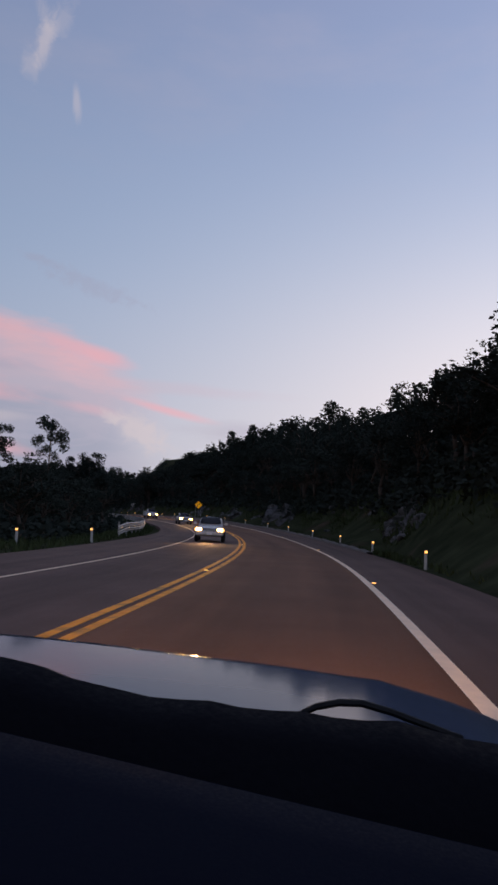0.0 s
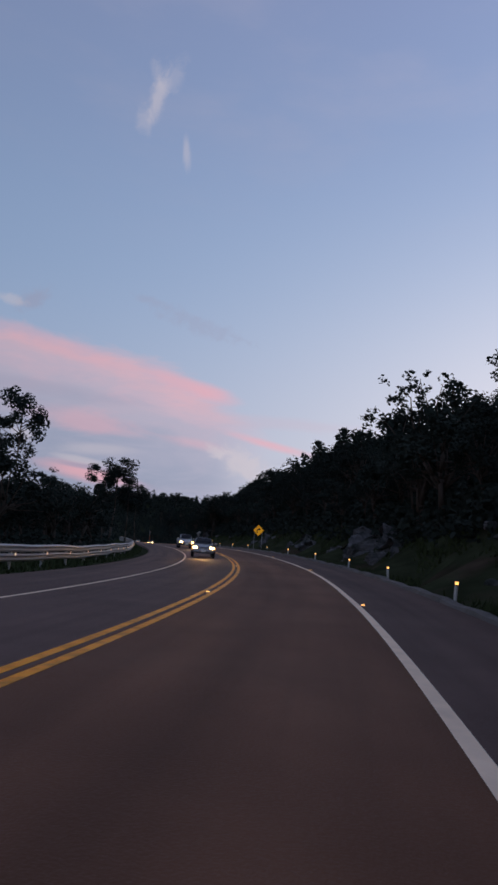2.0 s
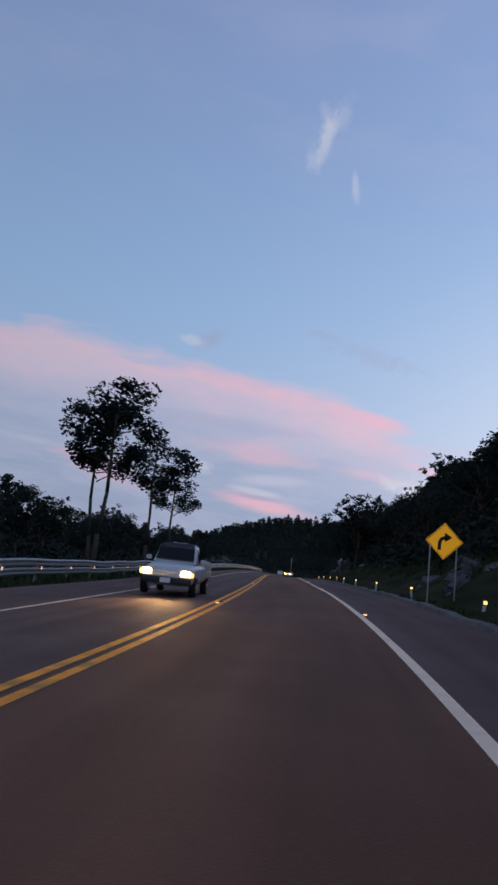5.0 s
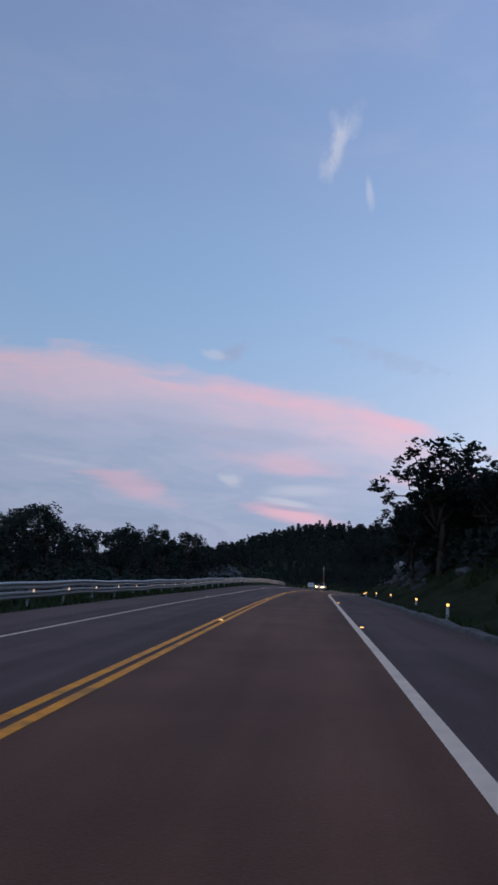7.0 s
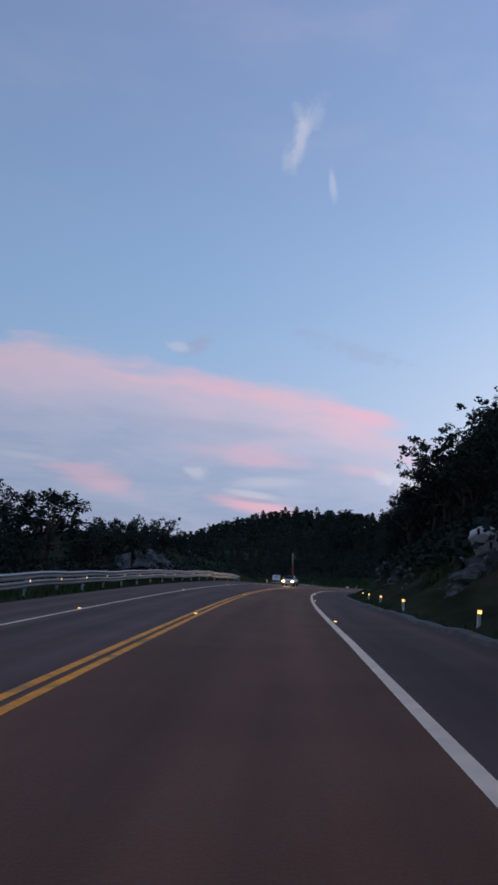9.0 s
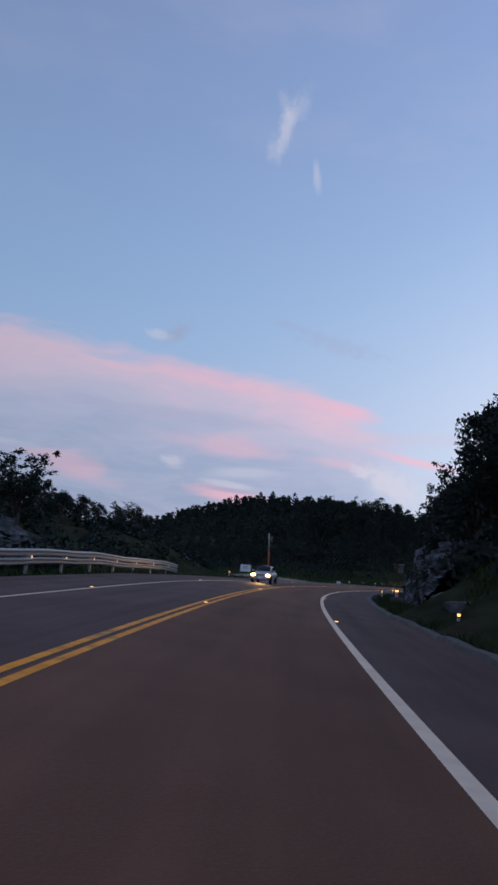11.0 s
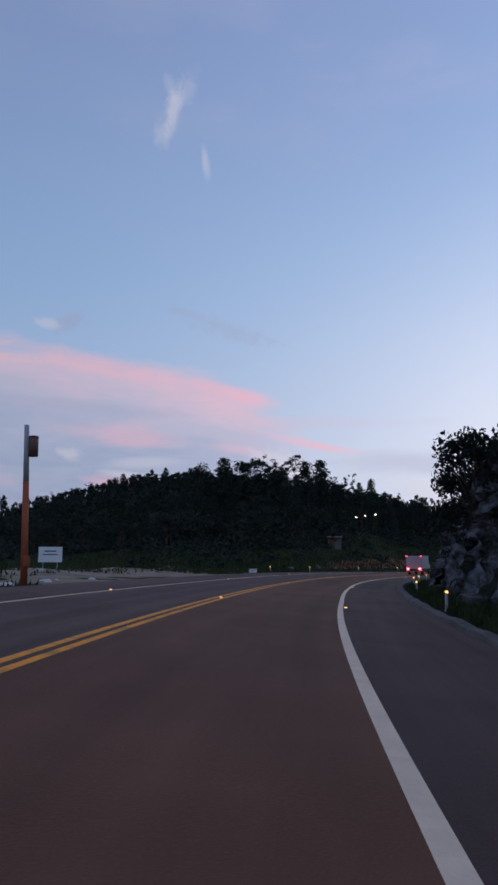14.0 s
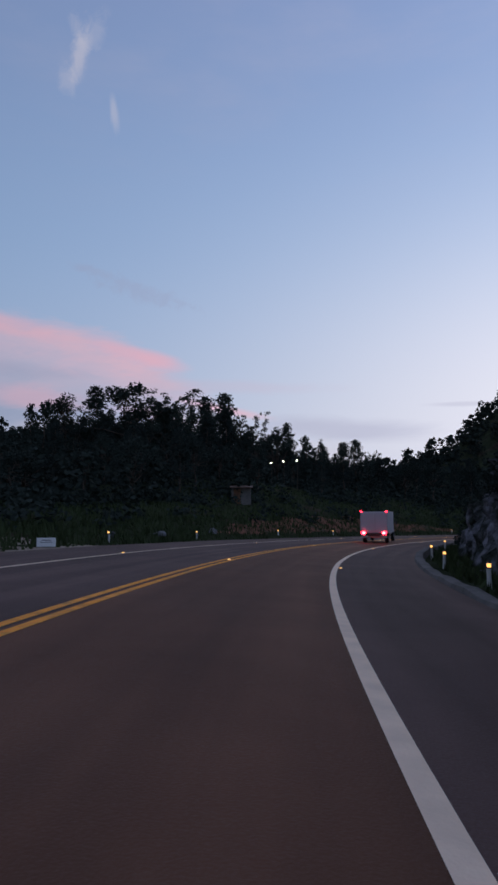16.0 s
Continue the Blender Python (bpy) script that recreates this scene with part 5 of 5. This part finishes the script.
    if kind == "pickup":
        bm = bmesh.new()
        box(bm, (0, -1.75, 0.95), (1.62, 1.7, 0.30), 0.03)
        box(bm, (0, -1.75, 1.02), (1.46, 1.54, 0.30), 0.02)
        part("cargo_bed", bm, paint, c)
    tagged(c, label, category, "oncoming cars")
    beam_lamp(m)


car("car", 41.0, -1.9, CAR_WHITE, "sedan", "white saloon car with lit headlights in the far lane", "car")
car("car", 91.0, -2.0, CAR_SILVER, "sedan", "silver saloon car with lit headlights in the far lane", "car")
car("pickup", 121.0, -1.8, CAR_WHITE, "pickup", "old white pickup with lit headlights in the far lane", "pickup truck")
car("car", 275.0, -2.2, CAR_WHITE, "sedan", "white car with lit headlights on the far lane's bend", "car")


def box_truck(s, lat):
    """A small delivery truck, seen from behind."""
    t = new("box_truck")
    t.matrix_world = Matrix.Translation(spot(s, lat)) @ Matrix.Rotation(along(HEAD, s) + radians(5), 4, "Z")
    bm = bmesh.new()
    box(bm, (0, 2.2, 1.56), (2.05, 4.2, 1.62), 0.04)
    cargo = part("cargo_box", bm, BOX_WHITE, t, "pale cargo box")
    for x in (-0.49, 0.49):
        bm = bmesh.new()
        box(bm, (x, 0.085, 1.55), (0.95, 0.05, 1.48), 0.02)
        door = part("door", bm, BOX_WHITE, cargo)
        for o in (-0.62, 0.62):
            bm = bmesh.new()
            box(bm, (x * 1.9, 0.05, 1.55 + 0.85 * o), (0.08, 0.05, 0.14), 0.01)
            part("hinge", bm, STEEL, cargo)
    bm = bmesh.new()
    rod(bm, (0.10, 0.04, 0.9), (0.10, 0.04, 2.22), 0.016)
    part("door_bar", bm, STEEL, cargo)
    bm = bmesh.new()
    box(bm, (0, 2.6, 0.62), (0.9, 5.4, 0.22), 0.02)
    part("chassis", bm, BLACK_PAINT, t)
    part("cab", loft([(4.45, 0.92, 0.5, 2.0, 0.80), (5.2, 0.92, 0.45, 2.0, 0.80), (5.8, 0.92, 0.45, 1.45, 0.84), (6.1, 0.88, 0.5, 1.2, 0.84)]), CAR_WHITE, t, smooth=True)
    bm = bmesh.new()
    box(bm, (0, 0.06, 0.50), (1.95, 0.12, 0.16), 0.02)
    part("bumper", bm, STEEL, t, "pale steel rear bumper")
    bm = bmesh.new()
    box(bm, (0, 0.0, 0.62), (0.34, 0.02, 0.16), 0.01)
    part("number_plate", bm, SIGN_WHITE, t, "plain pale plate")
    lights(t, "tail_light", (-0.78, 0.78), 0.0, 0.76, (0.34, 0.08, 0.24), TAIL, "lit red tail light")
    lights(t, "brake_light", (-0.74, 0.74), -0.05, 0.78, (0.14, 0.04, 0.12), TAIL_HOT, "bright core of the tail light")
    lights(t, "marker_light", (-0.96, 0.96), 0.06, 2.39, (0.16, 0.06, 0.10), TAIL, "red marker light at the roof edge")
    for x in (-0.84, 0.84):
        for y in (1.2, 5.2):
            wheel(t, x, y, 0.38, 0.26)
    for x in (-1.12, 1.12):
        bm = bmesh.new()
        box(bm, (x, 5.4, 1.5), (0.12, 0.08, 0.36), 0.03)
        rod(bm, (x * 0.8, 5.4, 1.5), (x, 5.4, 1.5), 0.02)
        part("mirror", bm, BLACK_PAINT, t)
    tagged(t, "small white box truck with red tail lights lit, seen from behind", "truck")

    glow = new("tail_light_glow", bpy.data.lights.new("tail_light_glow", "POINT"))
    glow.data.energy, glow.data.color, glow.data.shadow_soft_size = 5, (1.0, 0.03, 0.03), 0.2
    glow.matrix_world = t.matrix_world @ Matrix.Translation((0, -0.9, 0.5))


box_truck(368.0, 1.9)


# ---- the car from which the drive sets out ----
def start_car():
    c = new("car")
    c.matrix_world = Matrix.Translation(spot(0.0, 2.3))
    rows = []
    for i in range(33):
        y = 0.84 + 1.02 * i / 32
        row = []
        for j in range(41):
            u = -1 + 2 * j / 40
            z = 0.986 - 0.022 * (y - 0.84) ** 2 - 0.038 * u - 0.09 * abs(u) ** 4 + 0.006 * math.exp(-((abs(u) - 0.60) / 0.06) ** 2) - (0.30 * ((y - 1.70) / 0.16) ** 2 if y > 1.70 else 0)
            row.append((0.85 * u, y, z))
        rows.append(row)
    bm = grid_mesh("bonnet", rows, HOOD_PAINT)
    bmesh.ops.solidify(bm, geom=list(bm.faces), thickness=0.02)
    part("bonnet", bm, HOOD_PAINT, c, "silver blue bonnet", True)

    def sheet(name, ys, top, mat, label):
        """A moulded panel across the car: its top edge for each distance ahead, its height over the width from top()."""
        rows = [[(0.82 * u, y, top(0.82 * u) - fall) for u in np.linspace(-1, 1, 49)] for y, fall in ys]
        bm = grid_mesh(name, rows, mat)
        bmesh.ops.solidify(bm, geom=list(bm.faces), thickness=0.02)
        part(name, bm, mat, c, label, True)

    def cowl_top(x):
        return float(np.interp(x, (-0.82, -0.30, -0.02, 0.14, 0.34, 0.46, 0.56, 0.82), (1.138, 1.140, 1.130, 1.098, 1.091, 1.089, 1.072, 1.00))) + 0.002 * math.sin(x * 60)

    def dash_top(x):
        return 1.123 - 0.137 * (x - 0.08) - (0.10 * (abs(x) - 0.6) ** 2 if abs(x) > 0.6 else 0)

    sheet("cowl", ((0.60, 0.30), (0.66, 0.12), (0.73, 0.02), (0.78, 0.0), (0.82, 0.012), (0.86, 0.06), (0.88, 0.14)), cowl_top, COWL, "black cowl under the windscreen")
    sheet("dashboard", ((-0.02, 0.30), (0.05, 0.17), (0.14, 0.105), (0.25, 0.075), (0.38, 0.04), (0.50, 0.006), (0.545, 0.0), (0.565, 0.012), (0.575, 0.30)), dash_top, DASH, "dark blue-black dashboard")
    bm = bmesh.new()
    pts = [Vector((0.335, 0.855, 1.068)), Vector((0.357, 0.86, 1.079)), Vector((0.385, 0.86, 1.086)), Vector((0.412, 0.86, 1.087)), Vector((0.446, 0.86, 1.080)), Vector((0.48, 0.86, 1.070)), Vector((0.53, 0.86, 1.056))]
    rings = [[bm.verts.new(q + Vector((0, 0.005 * math.cos(k * 1.0472), 0.0045 * math.sin(k * 1.0472)))) for k in range(6)] for q in pts]
    for a, b in zip(rings, rings[1:]):
        for k in range(6):
            bm.faces.new((a[k], a[(k + 1) % 6], b[(k + 1) % 6], b[k]))
    bm.faces.new(rings[0]), bm.faces.new(rings[-1][::-1])
    bmesh.ops.recalc_face_normals(bm, faces=bm.faces)
    part("wiper", bm, RUBBER, c, "black bent wiper arm")
    for x in (-0.80, 0.80):
        part("wing", loft([(0.75, 0.05, 0.35, 0.90, 0.03), (1.4, 0.06, 0.35, 0.87, 0.03), (1.92, 0.05, 0.4, 0.74, 0.03)], 12), HOOD_PAINT, c, smooth=True).location.x = x
        bm = bmesh.new()
        box(bm, (x, -0.65, 0.72), (0.10, 2.6, 0.72), 0.03)
        part("door", bm, HOOD_PAINT, c)
        bm = bmesh.new()
        rod(bm, (x * 0.98, 0.72, 1.06), (x * 0.80, 0.05, 1.47), 0.035)
        part("windscreen_pillar", bm, DASH, c)
        bm = bmesh.new()
        rod(bm, (x * 0.98, -0.75, 1.05), (x * 0.80, -0.75, 1.47), 0.045)
        rod(bm, (x * 0.98, -2.0, 1.05), (x * 0.80, -1.6, 1.47), 0.07)
        part("door_pillar", bm, DASH, c)
    # Roof and cabin body are out of view, added to shade the dashboard.
    part("roof", loft([(-1.75, 0.60, 1.44, 1.50, 0.56), (-1.2, 0.68, 1.46, 1.55, 0.62), (-0.3, 0.68, 1.46, 1.55, 0.62), (0.10, 0.66, 1.44, 1.50, 0.62)], 20), HOOD_PAINT, c, smooth=True)
    bm = bmesh.new()
    box(bm, (0, -2.05, 0.75), (1.6, 0.5, 0.8), 0.08)
    box(bm, (0, -0.7, 0.32), (1.5, 2.6, 0.1), 0.02)
    part("rear_body", bm, HOOD_PAINT, c)
    for x in (-0.38, 0.38):
        bm = bmesh.new()
        box(bm, (x, -0.75, 0.60), (0.5, 0.5, 0.18), 0.06)
        box(bm, (x, -1.02, 0.95), (0.48, 0.16, 0.65), 0.06)
        part("seat", bm, DASH, c)
    bm = bmesh.new()
    box(bm, (0, 1.90, 0.55), (1.6, 0.16, 0.42), 0.07)
    part("bumper", bm, HOOD_PAINT, c)
    for x in (-0.72, 0.72):
        for y in (1.35, -1.5):
            wheel(c, x, y, 0.31)
    lights(c, "headlight", (-0.60, 0.60), 1.97, 0.68, (0.30, 0.06, 0.15), HEADLIGHT, "warm lit headlight")
    tagged(c, "silver blue car with dark dashboard and lit headlights", "car")
    beam_lamp(c.matrix_world, 22.0, 900)


start_car()
